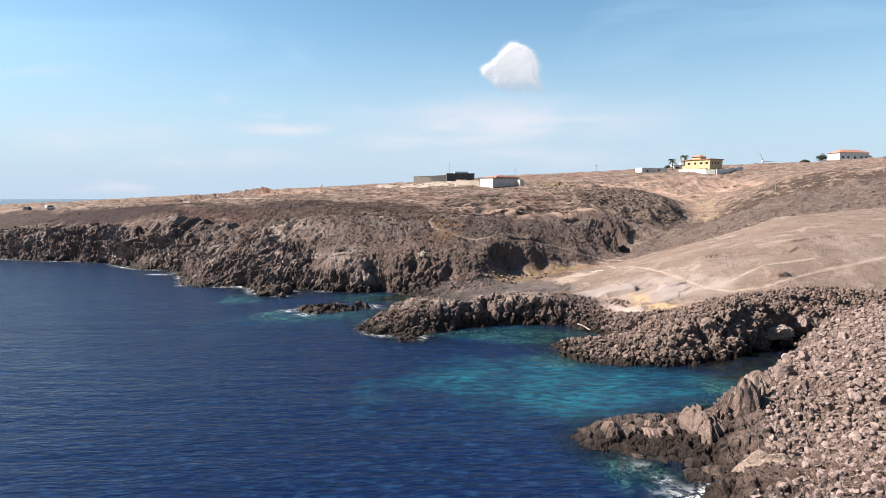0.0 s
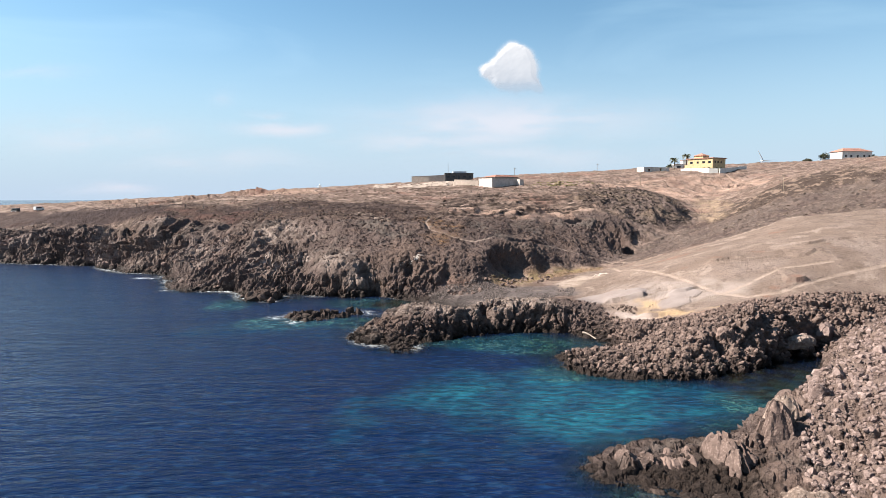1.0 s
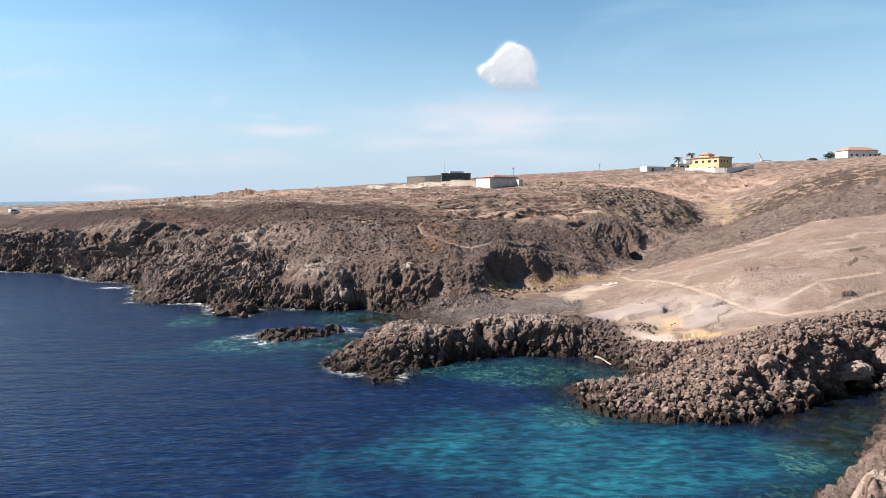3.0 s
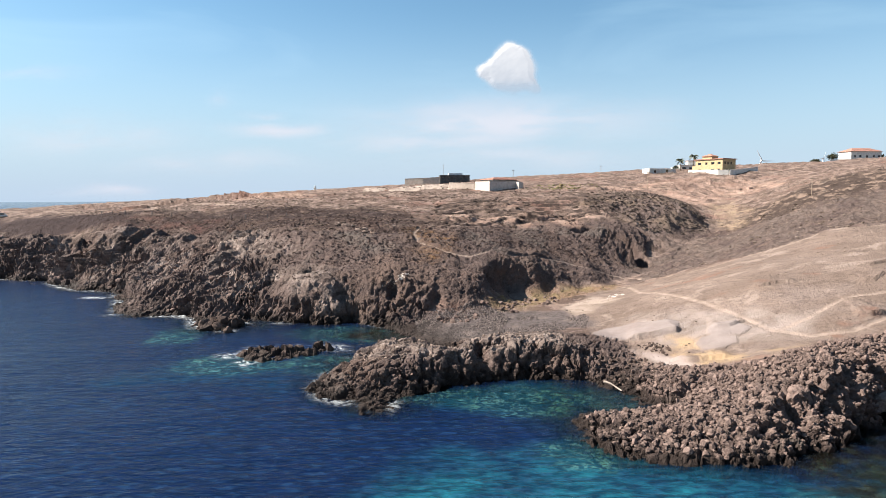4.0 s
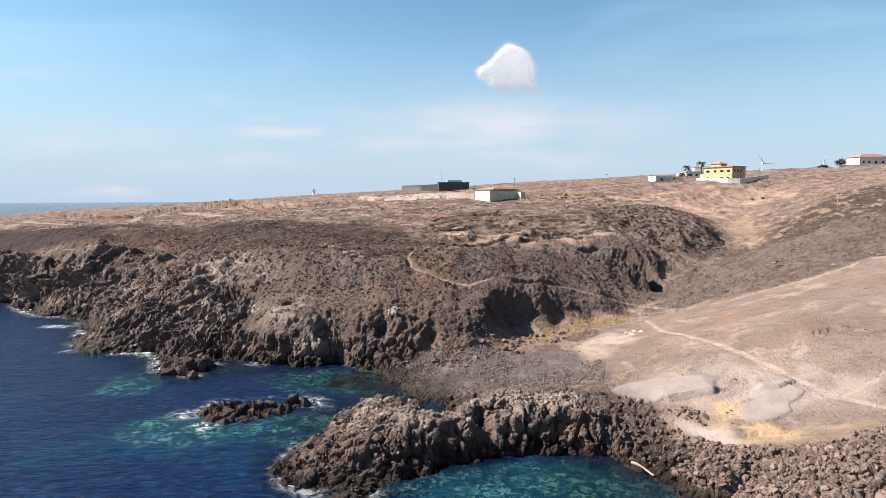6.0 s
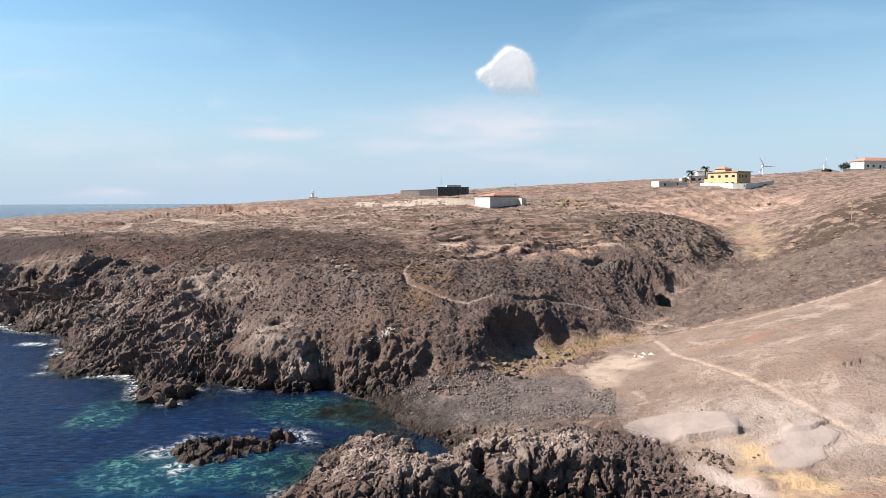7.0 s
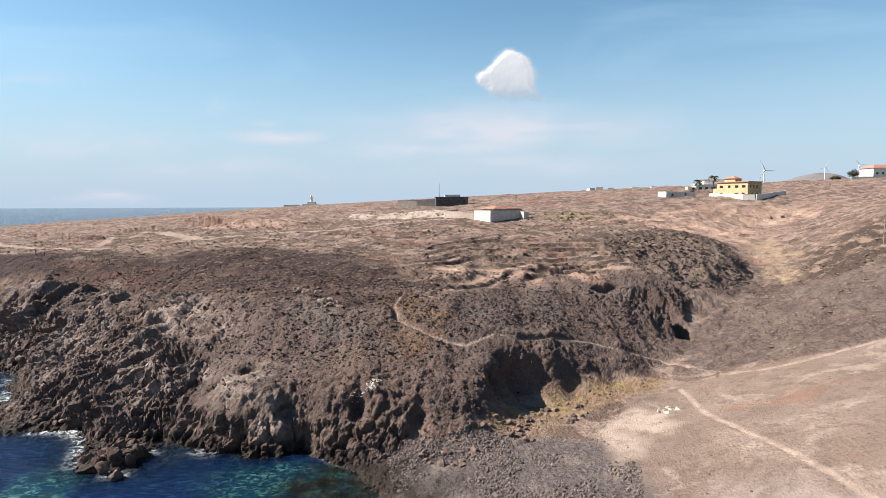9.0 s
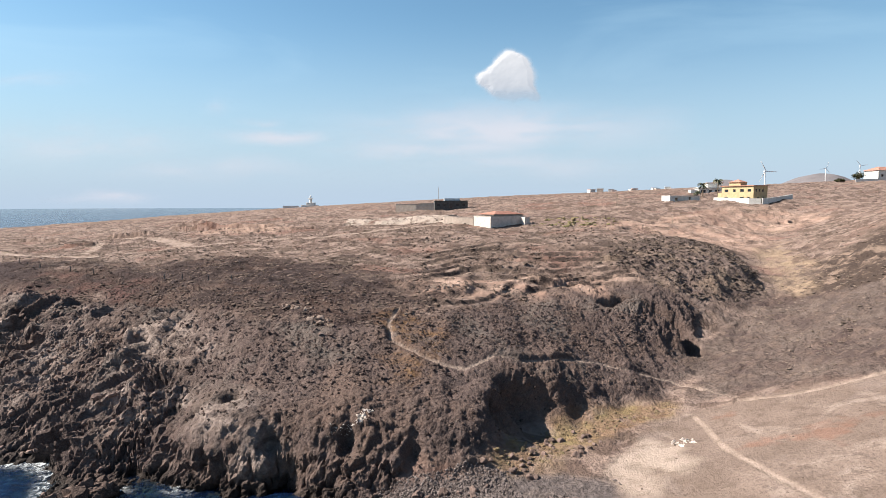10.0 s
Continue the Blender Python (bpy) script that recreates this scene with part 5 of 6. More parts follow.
def driftwood():
    bm = bmesh.new()
    rings = []
    for i in range(9):
        u = i / 8
        r = 0.11 * (1 - 0.45 * u) * (1 + 0.15 * math.sin(9 * u))
        c = Vector((1.8 * u, 0.10 * math.sin(3 * u), 0.06 * math.sin(5 * u)))
        rings.append([bm.verts.new(c + Vector((0, r * math.cos(k * math.pi / 4), r * math.sin(k * math.pi / 4)))) for k in range(8)])
    for a, b in zip(rings[:-1], rings[1:]):
        for k in range(8):
            bm.faces.new((a[k], a[(k + 1) % 8], b[(k + 1) % 8], b[k]))
    bm.faces.new(rings[0][::-1])
    bm.faces.new(rings[-1])
    me = bpy.data.meshes.new("driftwood_log")
    bm.to_mesh(me)
    m = Mat("bleached_wood", 0.8)
    m.colour(m.mix(m.noise(12, 5, stretch=(0.3, 3, 3)), (0.26, 0.21, 0.175), (0.34, 0.28, 0.24)))
    me.materials.append(m.m)
    ob = new("driftwood_log", me)
    ob.matrix_world = pose(16.4, 75.2, 0.75, 0, 14, -42)
    return tagged(ob, "bleached pinkish driftwood log on the wet rocks", "driftwood")


driftwood()


# white-stained stones
def pale_patch(name, poly, count, lo, hi, seed, material, label):
    p = strewn(poly, count, seed)
    heap(name, p, sizes_of(len(p), lo, hi, seed + 1), material, label, "stones", seed=seed, flat=0.3, sink=0.05)


pale_patch("bleached_stones", [(-4.6, 108), (-3, 108.4), (-2.9, 109.6), (-4, 109.4)], 40, 0.25, 0.6, 201, WHITE_ROCK, "bright bleached stones on the dark bluff")
pale_patch("bleached_stones", [(-7, 107.4), (-4.6, 107.6), (-4.4, 108.1), (-6.6, 108)], 24, 0.2, 0.4, 203, WHITE_ROCK, "small bleached stones along a ledge")
pale_patch("flat_stones", [(1.5, 145), (9, 146), (8, 149), (2, 149)], 70, 0.3, 0.8, 205, PALE_ROCK, "flat pale stones on a reddish bank")
pale_patch("flat_stones", [(-1, 199), (10, 199), (9, 205), (0, 206)], 60, 0.4, 1.1, 207, PALE_ROCK, "heap of pale stones on open ground")
pale_patch("flat_stones", [(-17, 131), (-14, 131), (-13, 133), (-17, 133)], 16, 0.5, 1.1, 209, PALE_ROCK, "flat pale stones lying on the scrub")
pale_patch("flat_stones", [(-13, 126), (-10, 126), (-10, 128.5), (-13, 129)], 20, 0.5, 1.1, 211, PALE_ROCK, "flat pale stones at the plateau's edge")
pale_patch("flat_stones", [(25.6, 108.4), (28, 108.2), (28.3, 110.2), (26, 110.3)], 40, 0.2, 0.5, 213, WHITE_ROCK, "ring of whitish stones beside the path")

# ---- low scrub ----
def scrub_material(name, tones):
    m = Mat(name, 0.95)
    r = m.island()
    c = m.mix(m.map(r, 0.0, 0.5), tones[0], tones[1])
    c = m.mix(m.map(r, 0.5, 1.0), c, tones[2])
    c = m.mix(m.math("MULTIPLY", m.noise(9, 5, 0.45, 0.6), 0.5), c, tones[3])
    m.colour(m.mix(1.0, c, (0.79, 0.765, 0.795), "MULTIPLY"))
    return m.bump(m.noise(14, 6, 0.2, 0.8), 1.0, 0.1).m


DRY = scrub_material("dry_scrub", ((0.095, 0.070, 0.056), (0.15, 0.112, 0.088), (0.225, 0.172, 0.135), (0.085, 0.063, 0.050)))
DARK_SCRUB = scrub_material("dark_scrub", ((0.085, 0.066, 0.054), (0.12, 0.094, 0.075), (0.175, 0.138, 0.108), (0.075, 0.058, 0.048)))
PALE_SCRUB = scrub_material("pale_scrub", ((0.13, 0.10, 0.078), (0.19, 0.148, 0.116), (0.26, 0.208, 0.165), (0.12, 0.092, 0.072)))
STRAW = scrub_material("straw_tuft", ((0.22, 0.155, 0.095), (0.27, 0.2, 0.125), (0.19, 0.155, 0.085), (0.14, 0.1, 0.06)))
GREEN = scrub_material("green_shrub", ((0.15, 0.135, 0.065), (0.21, 0.185, 0.085), (0.24, 0.19, 0.11), (0.09, 0.08, 0.045)))
OPEN = [(-125, 200), (-118, 190), (-80, 163), (-58, 157), (-42, 148), (-26, 130), (-6, 124), (6, 138), (22, 151), (34, 160), (46, 180), (60, 186), (66, 215), (60, 250), (-20, 262), (-120, 262)]
places = strewn(OPEN, 11000, 31, clump=0.8)
heap("dry_scrub", places, sizes_of(len(places), 0.25, 0.9, 32), DRY, "low dry brown scrub on the volcanic plateau", "scrub", seed=9, flat=0.3, sink=0.08, rough=0.5, angular=0.2, tilt=0.15)
places = strewn(OPEN, 3000, 33, clump=0.8)
heap("dark_scrub", places, sizes_of(len(places), 0.25, 0.7, 34), DARK_SCRUB, "dark withered scrub on the volcanic plateau", "scrub", seed=10, flat=0.35, sink=0.05, rough=0.5, angular=0.2, tilt=0.15)
BROWN_SCRUB = scrub_material("brown_scrub", ((0.075, 0.055, 0.048), (0.115, 0.084, 0.072), (0.19, 0.142, 0.117), (0.062, 0.046, 0.041)))
SHOULDER = [(-72, 158), (-56, 150), (-40, 141), (-26, 121), (-12, 113), (2, 113), (8, 121), (18, 129), (30, 135), (38, 150), (20, 146), (4, 134), (-2, 142), (-12, 146), (-30, 150), (-50, 166)]
places = strewn(SHOULDER, 6500, 231)
heap("brown_scrub", places, sizes_of(len(places), 0.15, 0.5, 232), BROWN_SCRUB, "low dark brown scrub on the bluff's shoulder", "scrub", seed=61, flat=0.5, sink=0.06, rough=0.5, angular=0.3, tilt=0.25)
places = strewn(HILL, 2600, 35)
heap("dark_scrub", places, sizes_of(len(places), 0.25, 0.8, 36), DARK_SCRUB, "dark thorny scrub on a rocky hill", "scrub", seed=11, flat=0.4, sink=0.05, rough=0.5, angular=0.3, tilt=0.2)
RIGHT_SIDE = [(44, 121), (60, 114.5), (105, 113), (128, 150), (135, 225), (112, 236), (92, 205), (76, 180), (58, 158), (46, 143)]
places = strewn(RIGHT_SIDE, 4200, 37, clump=0.5)
heap("dry_scrub", places, sizes_of(len(places), 0.2, 0.9, 38), PALE_SCRUB, "scattered dry scrub on the far side of the gully", "scrub", seed=12, flat=0.28, sink=0.09, rough=0.5, angular=0.2, tilt=0.15)
places = strewn(YELLOW, 380, 39)
heap("straw_tufts", places, sizes_of(len(places), 0.15, 0.6, 40), STRAW, "yellow straw-coloured tufts at the bluff's foot", "grass", seed=13, flat=0.5, rough=0.5, angular=0.1, tilt=0.2)
places = strewn(TAN, 1500, 41, clump=0.9)
heap("dry_scrub", places, sizes_of(len(places), 0.08, 0.32, 42), DRY, "tiny dry tufts on the pale sandy slope", "scrub", seed=14, flat=0.4, rough=0.5, angular=0.2, tilt=0.15)
places = strewn([(28, 226), (36, 222), (60, 238), (56, 252), (40, 250)], 90, 43)
heap("green_shrubs", places, sizes_of(len(places), 0.5, 1.5, 44), GREEN, "yellow-green shrubs behind the low outbuilding", "shrubs", level=2, seed=15, flat=0.6, rough=0.5, angular=0.1, tilt=0.15)


# ---- buildings and other made things ----
def paint(name, c, vary=0.12, rough=0.85, scale=1.2):
    m = Mat(name, rough)
    d = tuple(v * (1 - 2.2 * vary) for v in c)
    col = m.mix(m.noise(scale, 6, 0.35, 0.7), c, d)
    col = m.mix(m.math("MULTIPLY", m.noise(0.5, 4, 0.5, 0.7, stretch=(1, 1, 0.25)), 0.25), col, (0.30, 0.24, 0.19))
    m.colour(m.mix(1.0, col, (0.78, 0.78, 0.78), "MULTIPLY"))
    return m.bump(m.noise(6, 6, 0.2, 0.8), 0.3, 0.02).m


YELLOW_WALL = paint("yellow_render", (0.55, 0.42, 0.245))
WHITE_WALL = paint("white_render", (0.78, 0.75, 0.70))
WARM_WALL = paint("cream_render", (0.62, 0.555, 0.505))
PINK_WALL = paint("pinkish_block", (0.50, 0.41, 0.35))
BEIGE_WALL = paint("beige_block", (0.60, 0.50, 0.42))
GREY_WALL = paint("grey_block", (0.40, 0.35, 0.32))
DARK_WALL = paint("dark_concrete", (0.11, 0.108, 0.105), 0.2)
TILE = paint("red_roof_tile", (0.46, 0.235, 0.18), 0.18)
PALE_ROOF = paint("pale_roofing", (0.62, 0.66, 0.70))
WOOD = paint("grey_timber", (0.34, 0.27, 0.21), 0.2)
WHITE_METAL = paint("white_metal", (0.80, 0.80, 0.80), 0.03, 0.4)
DARK_METAL = paint("dark_metal", (0.04, 0.04, 0.045), 0.1, 0.5)
FRAME = paint("window_frame", (0.10, 0.075, 0.055), 0.1, 0.6)
PANE = Mat("window_glass", 0.08)
PANE.colour((0.012, 0.014, 0.018))
PANE = PANE.m
RUBBER = paint("tyre_rubber", (0.02, 0.02, 0.02), 0.1, 0.8)


def box(bm, x0, x1, y0, y1, z0, z1):
    c = bmesh.ops.create_cube(bm, size=1)["verts"]
    bmesh.ops.transform(bm, matrix=Matrix.LocRotScale(((x0 + x1) / 2, (y0 + y1) / 2, (z0 + z1) / 2), None, (x1 - x0, y1 - y0, z1 - z0)), verts=c)


def part(name, bm, material, parent, label=""):
    me = bpy.data.meshes.new(name)
    bm.to_mesh(me)
    bm.free()
    me.materials.append(material)
    ob = new(name, me)
    ob.parent = parent
    return tagged(ob, label)


def cut_wall(w, h, openings, thick=0.25, sill=-1.5):
    """A wall in the plane y = 0, from x = 0 to w, with openings (x, z, width, height) through it."""
    bm = bmesh.new()
    xs = sorted({0, w, *[o[0] for o in openings], *[o[0] + o[2] for o in openings]})
    zs = sorted({sill, h, *[o[1] for o in openings], *[o[1] + o[3] for o in openings]})
    for a, b in zip(xs[:-1], xs[1:]):
        for c, d in zip(zs[:-1], zs[1:]):
            if not any(o[0] <= a and b <= o[0] + o[2] and o[1] <= c and d <= o[1] + o[3] for o in openings):
                box(bm, a, b, 0, thick, c, d)
    bmesh.ops.remove_doubles(bm, verts=bm.verts, dist=0.001)
    return bm


def wall_with(parent, m, w, h, openings, material, door=()):
    """One wall of a house with its windows set in."""
    wall = part("wall", cut_wall(w, h, openings), material, parent)
    wall.matrix_local = m
    for k, (x, z, ww, hh) in enumerate(openings):
        bm = bmesh.new()
        for a in ((x, x + 0.1, z, z + hh), (x + ww - 0.1, x + ww, z, z + hh), (x + 0.1, x + ww - 0.1, z, z + 0.1), (x + 0.1, x + ww - 0.1, z + hh - 0.1, z + hh)):
            box(bm, a[0], a[1], 0.08, 0.16, a[2], a[3])
        frame_ob = part("door" if k in door else "window", bm, FRAME, parent)
        frame_ob.matrix_local = m
        bm = bmesh.new()
        box(bm, x + 0.1, x + ww - 0.1, 0.11, 0.13, z + 0.1, z + hh - 0.1)
        part("pane", bm, PANE, frame_ob)
    return wall


def turned(x, y, rz):
    return pose(x, y, 0, 0, 0, rz)


def house(name, at, rz, w, d, h, material, label, front=(), side=(), category="house", back=True):
    """Walls round a plan of w by d: the front runs to the left of the corner that at names."""
    home = tagged(new(name), label, category)
    home.matrix_world = pose(*at, 0, 0, rz)
    wall_with(home, turned(-w, 0, 0), w, h, list(front), material)
    wall_with(home, turned(0, 0.26, 90), d - 0.26, h, list(side), material)
    wall_with(home, turned(-0.26, d, 180), w - 0.52, h, [], material)
    wall_with(home, turned(-w, d, -90), d - 0.26, h, [], material)
    return home


def flat_roof(home, w, d, h, over=0.25, thick=0.22, material=None, name="roof"):
    bm = bmesh.new()
    box(bm, -w - over, over, -over, d + over, h + 0.004, h + thick)
    return part(name, bm, material or PALE_ROOF, home)


def tile_roof(home, x0, x1, y0, y1, z, rise, label=""):
    """A hipped roof of red tiles in rows."""
    bm = bmesh.new()
    ix, iy = min(x1 - x0, y1 - y0) / 2.2, min(x1 - x0, y1 - y0) / 2.2
    n = 7
    for k in range(n):
        u, v = k / n, (k + 1) / n
        box_a = [(x0 + ix * u, y0 + iy * u), (x1 - ix * u, y0 + iy * u), (x1 - ix * u, y1 - iy * u), (x0 + ix * u, y1 - iy * u)]
        box_b = [(x0 + ix * v, y0 + iy * v), (x1 - ix * v, y0 + iy * v), (x1 - ix * v, y1 - iy * v), (x0 + ix * v, y1 - iy * v)]
        lo = [bm.verts.new((*p, z + rise * u + 0.05)) for p in box_a]
        up = [bm.verts.new((*p, z + rise * v)) for p in box_b]
        sk = [bm.verts.new((*p, z + rise * u - 0.06)) for p in box_a]
        for a in range(4):
            b = (a + 1) % 4
            bm.faces.new((lo[a], lo[b], up[b], up[a]))
            bm.faces.new((sk[a], sk[b], lo[b], lo[a]))
        if k == n - 1:
            bm.faces.new(up)
    return part("roof", bm, TILE, home, label)


def yellow_house():
    row = [(1.2, 3.9, 1.5, 1.0), (4.6, 3.9, 1.1, 1.0), (7.4, 3.9, 1.5, 1.0), (10.3, 3.9, 1.4, 1.0)]
    low = [(1.2, 1.0, 1.5, 1.1), (7.4, 1.0, 1.5, 1.1), (10.3, 0.0, 1.1, 2.1)]
    home = house("yellow_house", (117.2, 276.3, 26.6), -57.7, 12.6, 9.0, 6.0, YELLOW_WALL, "two-storey yellow house with flat roof and small tower", row + low,
                 [(1.0, 3.9, 1.0, 1.1), (3.0, 3.9, 1.0, 1.1), (5.2, 3.9, 1.0, 1.1), (2.0, 1.0, 1.3, 1.1), (5.2, 1.0, 1.3, 1.1)])
    flat_roof(home, 12.6, 9.0, 6.0, 0.45, 0.3, TILE)
    bm = bmesh.new()
    box(bm, -11.5, -7.0, 3.0, 7.2, 6.31, 7.6)
    tower = part("roof_tower", bm, YELLOW_WALL, home)
    bm = bmesh.new()
    bmesh.ops.create_cone(bm, cap_ends=True, segments=4, radius1=3.6, radius2=0.2, depth=1.1, matrix=pose(-9.25, 5.1, 8.16, 0, 0, 45))
    part("tower_roof", bm, TILE, tower, "red pyramid roof")
    bm = bmesh.new()
    box(bm, -14.6, -12.61, 0.6, 6.0, -1.5, 3.6)
    part("annex", bm, YELLOW_WALL, home)
    return home


yellow_house()


def boundary_wall(points, h, thick, material, label):
    """A garden wall along a line of ground points, with a coping."""
    home = tagged(new("boundary_wall"), label, "wall")
    home.location = (points[0][0], points[0][1], 0)
    for a, b in zip(points[:-1], points[1:]):
        for name, z0, z1, t, mat in (("wall_panel", -2.0, h, thick, material), ("coping", h + 0.004, h + 0.12, thick + 0.1, material)):
            bm = bmesh.new()
            d = Vector((b[0] - a[0], b[1] - a[1], 0))
            n = Vector((-d.y, d.x, 0)).normalized() * t / 2
            quad = [Vector((a[0], a[1], a[2])) - n, Vector((b[0], b[1], b[2])) - n, Vector((b[0], b[1], b[2])) + n, Vector((a[0], a[1], a[2])) + n]
            lo = [bm.verts.new(q + Vector((0, 0, z0))) for q in quad]
            up = [bm.verts.new(q + Vector((0, 0, z1))) for q in quad]
            bm.faces.new(lo[::-1])
            bm.faces.new(up)
            for k in range(4):
                bm.faces.new((lo[k], lo[(k + 1) % 4], up[(k + 1) % 4], up[k]))
            bmesh.ops.translate(bm, vec=-home.location, verts=bm.verts)
            part(name, bm, mat, home)
    return home


boundary_wall([(107.6, 287.0, 26.9), (109.5, 282, 26.8), (114.5, 273.8, 26.5), (118, 272.5, 26.4)], 1.5, 0.25, WHITE_WALL, "white garden wall in front of the yellow house")
boundary_wall([(119, 273.5, 26.6), (126, 277, 27.2), (134, 281, 28.2)], 1.3, 0.25, WHITE_WALL, "low white wall running past the yellow house")


def garage():
    home = house("outbuilding", (18.0, 225.8, 19.5), -57.7, 8.1, 12.7, 3.2, WARM_WALL, "low cream outbuilding with a red tiled roof", category="outbuilding")
    flat_roof(home, 8.1, 12.7, 3.2, 0.05, 0.12, GREY_WALL, "roof_slab")
    bm = bmesh.new()
    box(bm, -8.0, -1.2, 2.4, 12.5, 3.33, 3.75)
    part("upper_wall", bm, WARM_WALL, home)
    tile_roof(home, -8.6, -0.5, 1.6, 13.0, 3.78, 0.85, "low pinkish red tiled roof")
    bm = bmesh.new()
    box(bm, 0.01, 2.0, 10.8, 12.6, -1.5, 2.9)
    part("lean_to", bm, WARM_WALL, home)
    return home


garage()
boundary_wall([(13.6, 232.8, 19.8), (9, 236, 20.0), (5.0, 239.5, 20.2), (9, 246, 20.6)], 2.3, 0.2, PINK_WALL, "pinkish block wall of a small yard")


def dark_building():
    home = house("unfinished_building", (15.5, 309.5, 24.4), 4, 13.6, 8.0, 3.0, DARK_WALL, "unfinished dark concrete building with empty openings",
                 [(0.8, 0.9, 1.4, 1.2), (3.4, 0.9, 1.4, 1.2), (6.0, 0.0, 1.2, 2.2), (8.6, 0.9, 1.6, 1.2), (11.2, 0.9, 1.4, 1.2)], category="building")
    flat_roof(home, 13.6, 8.0, 3.0, 0.15, 0.25, DARK_WALL)
    bm = bmesh.new()
    box(bm, -9.5, -3.0, 3.0, 7.0, 3.26, 4.2)
    part("rooftop_room", bm, PALE_ROOF, home, "pale bluish rooftop room")
    return home


dark_building()
boundary_wall([(1.6, 309, 24.2), (-6, 310, 23.8), (-14.5, 312, 23.6)], 2.5, 0.3, BEIGE_WALL, "beige wall beside the unfinished building")


def low_white():
    home = house("low_white_building", (103.5, 290.0, 26.9), 22, 14.5, 4.5, 2.2, WHITE_WALL, "long low white building with a flat roof", [(2.5, 0.4, 1.2, 1.2), (9, 0, 1.0, 1.9)], category="building")
    flat_roof(home, 14.5, 4.5, 2.2, 0.1, 0.15, WHITE_WALL)


low_white()


def villa():
    home = house("white_villa", (143, 352, 30.6), -8, 13.5, 8, 3.2, WHITE_WALL, "white villa with flat roofs behind palms", [(1, 0.9, 2.2, 1.4), (4.6, 0, 1.4, 2.2), (7.4, 0.9, 2.2, 1.4), (10.6, 0.9, 1.8, 1.4)])
    flat_roof(home, 13.5, 8, 3.2, 0.6, 0.25, WHITE_WALL)
    bm = bmesh.new()
    box(bm, -9, -2, 2, 7, 3.46, 5.6)
    up = part("upper_storey", bm, WHITE_WALL, home)
    bm = bmesh.new()
    box(bm, -9.4, -1.6, 1.6, 7.4, 5.61, 5.85)
    part("upper_roof", bm, TILE, up)
    bm = bmesh.new()
    box(bm, -17, -13.8, 1, 6, -1.5, 2.4)
    part("side_wing", bm, WHITE_WALL, home)


villa()


def hill_house():
    home = house("hill_house", (296, 438, 41.6), 8, 22.5, 11, 5.0, WHITE_WALL, "white country house with a red tiled roof", [(2, 1, 1.6, 1.5), (6, 1, 1.6, 1.5), (11, 0, 1.6, 2.4), (16, 1, 1.6, 1.5), (20, 1, 1.6, 1.5)], [(3, 1, 1.4, 1.4), (7, 1, 1.4, 1.4)])
    tile_roof(home, -23.2, 0.7, -0.7, 11.7, 5.02, 2.4)
    boundary_wall([(258, 432, 38.6), (275, 430, 38.6), (292, 432, 39)], 2.4, 0.3, WHITE_WALL, "white terrace wall below the hill house")


hill_house()


def tube(bm, a, b, r0, r1, n=7):
    a, b = Vector(a), Vector(b)
    q = (b - a).to_track_quat("Z", "Y")
    rings = []
    for c, r in ((a, r0), (b, r1)):
        rings.append([bm.verts.new(c + q @ Vector((r * math.cos(2 * math.pi * k / n), r * math.sin(2 * math.pi * k / n), 0))) for k in range(n)])
    for k in range(n):
        bm.faces.new((rings[0][k], rings[0][(k + 1) % n], rings[1][(k + 1) % n], rings[1][k]))
    bm.faces.new(rings[0][::-1])
    bm.faces.new(rings[1])


BARK = paint("palm_bark", (0.16, 0.12, 0.085), 0.2)
FROND = paint("palm_frond", (0.060, 0.070, 0.030), 0.25, 0.7)
LEAF = paint("dark_leaf", (0.050, 0.055, 0.025), 0.25, 0.8)


def palm(x, y, z, h, r, label):
    rng_p = random.Random(int(x * 10))
    tree = tagged(new("palm_tree"), label, "palm", "palms by the villa")
    tree.location = (x, y, z)
    bm = bmesh.new()
    for k in range(6):
        tube(bm, (0.05 * k * k * 0.1, 0, -0.8 + (h + 0.8) * k / 6), (0.05 * (k + 1) ** 2 * 0.1, 0, -0.8 + (h + 0.8) * (k + 1) / 6), 0.26 - 0.015 * k, 0.24 - 0.015 * k)
    part("trunk", bm, BARK, tree)
    bm = bmesh.new()
    for k in range(34):
        az, up = rng_p.uniform(0, 6.28), rng_p.uniform(-0.5, 1.2)
        last = None
        for i in range(7):
            u = i / 6
            reach, rise = r * u * math.cos(up * (1 - 0.4 * u)), r * (u * math.sin(up) - 0.55 * u * u)
            c = Vector((reach * math.cos(az), reach * math.sin(az), h + rise))
            s = Vector((-math.sin(az), math.cos(az), 0)) * 0.34 * math.sin(math.pi * min(1, u * 0.9 + 0.1))
            d = Vector((0, 0, -0.18))
            ring = [bm.verts.new(c - s + d), bm.verts.new(c), bm.verts.new(c + s + d)]
            if last:
                bm.faces.new((last[0], last[1], ring[1], ring[0]))
                bm.faces.new((last[1], last[2], ring[2], ring[1]))
            last = ring
    part("crown", bm, FROND, tree)


palm(116.1, 303, 28.9, 6.6, 2.1, "small fan palm with a round dark crown")
palm(112.6, 309, 29.0, 5.0, 2.3, "short shaggy palm beside the villa")
palm(108.6, 305, 28.6, 2.2, 1.6, "low young palm near the white buildings")


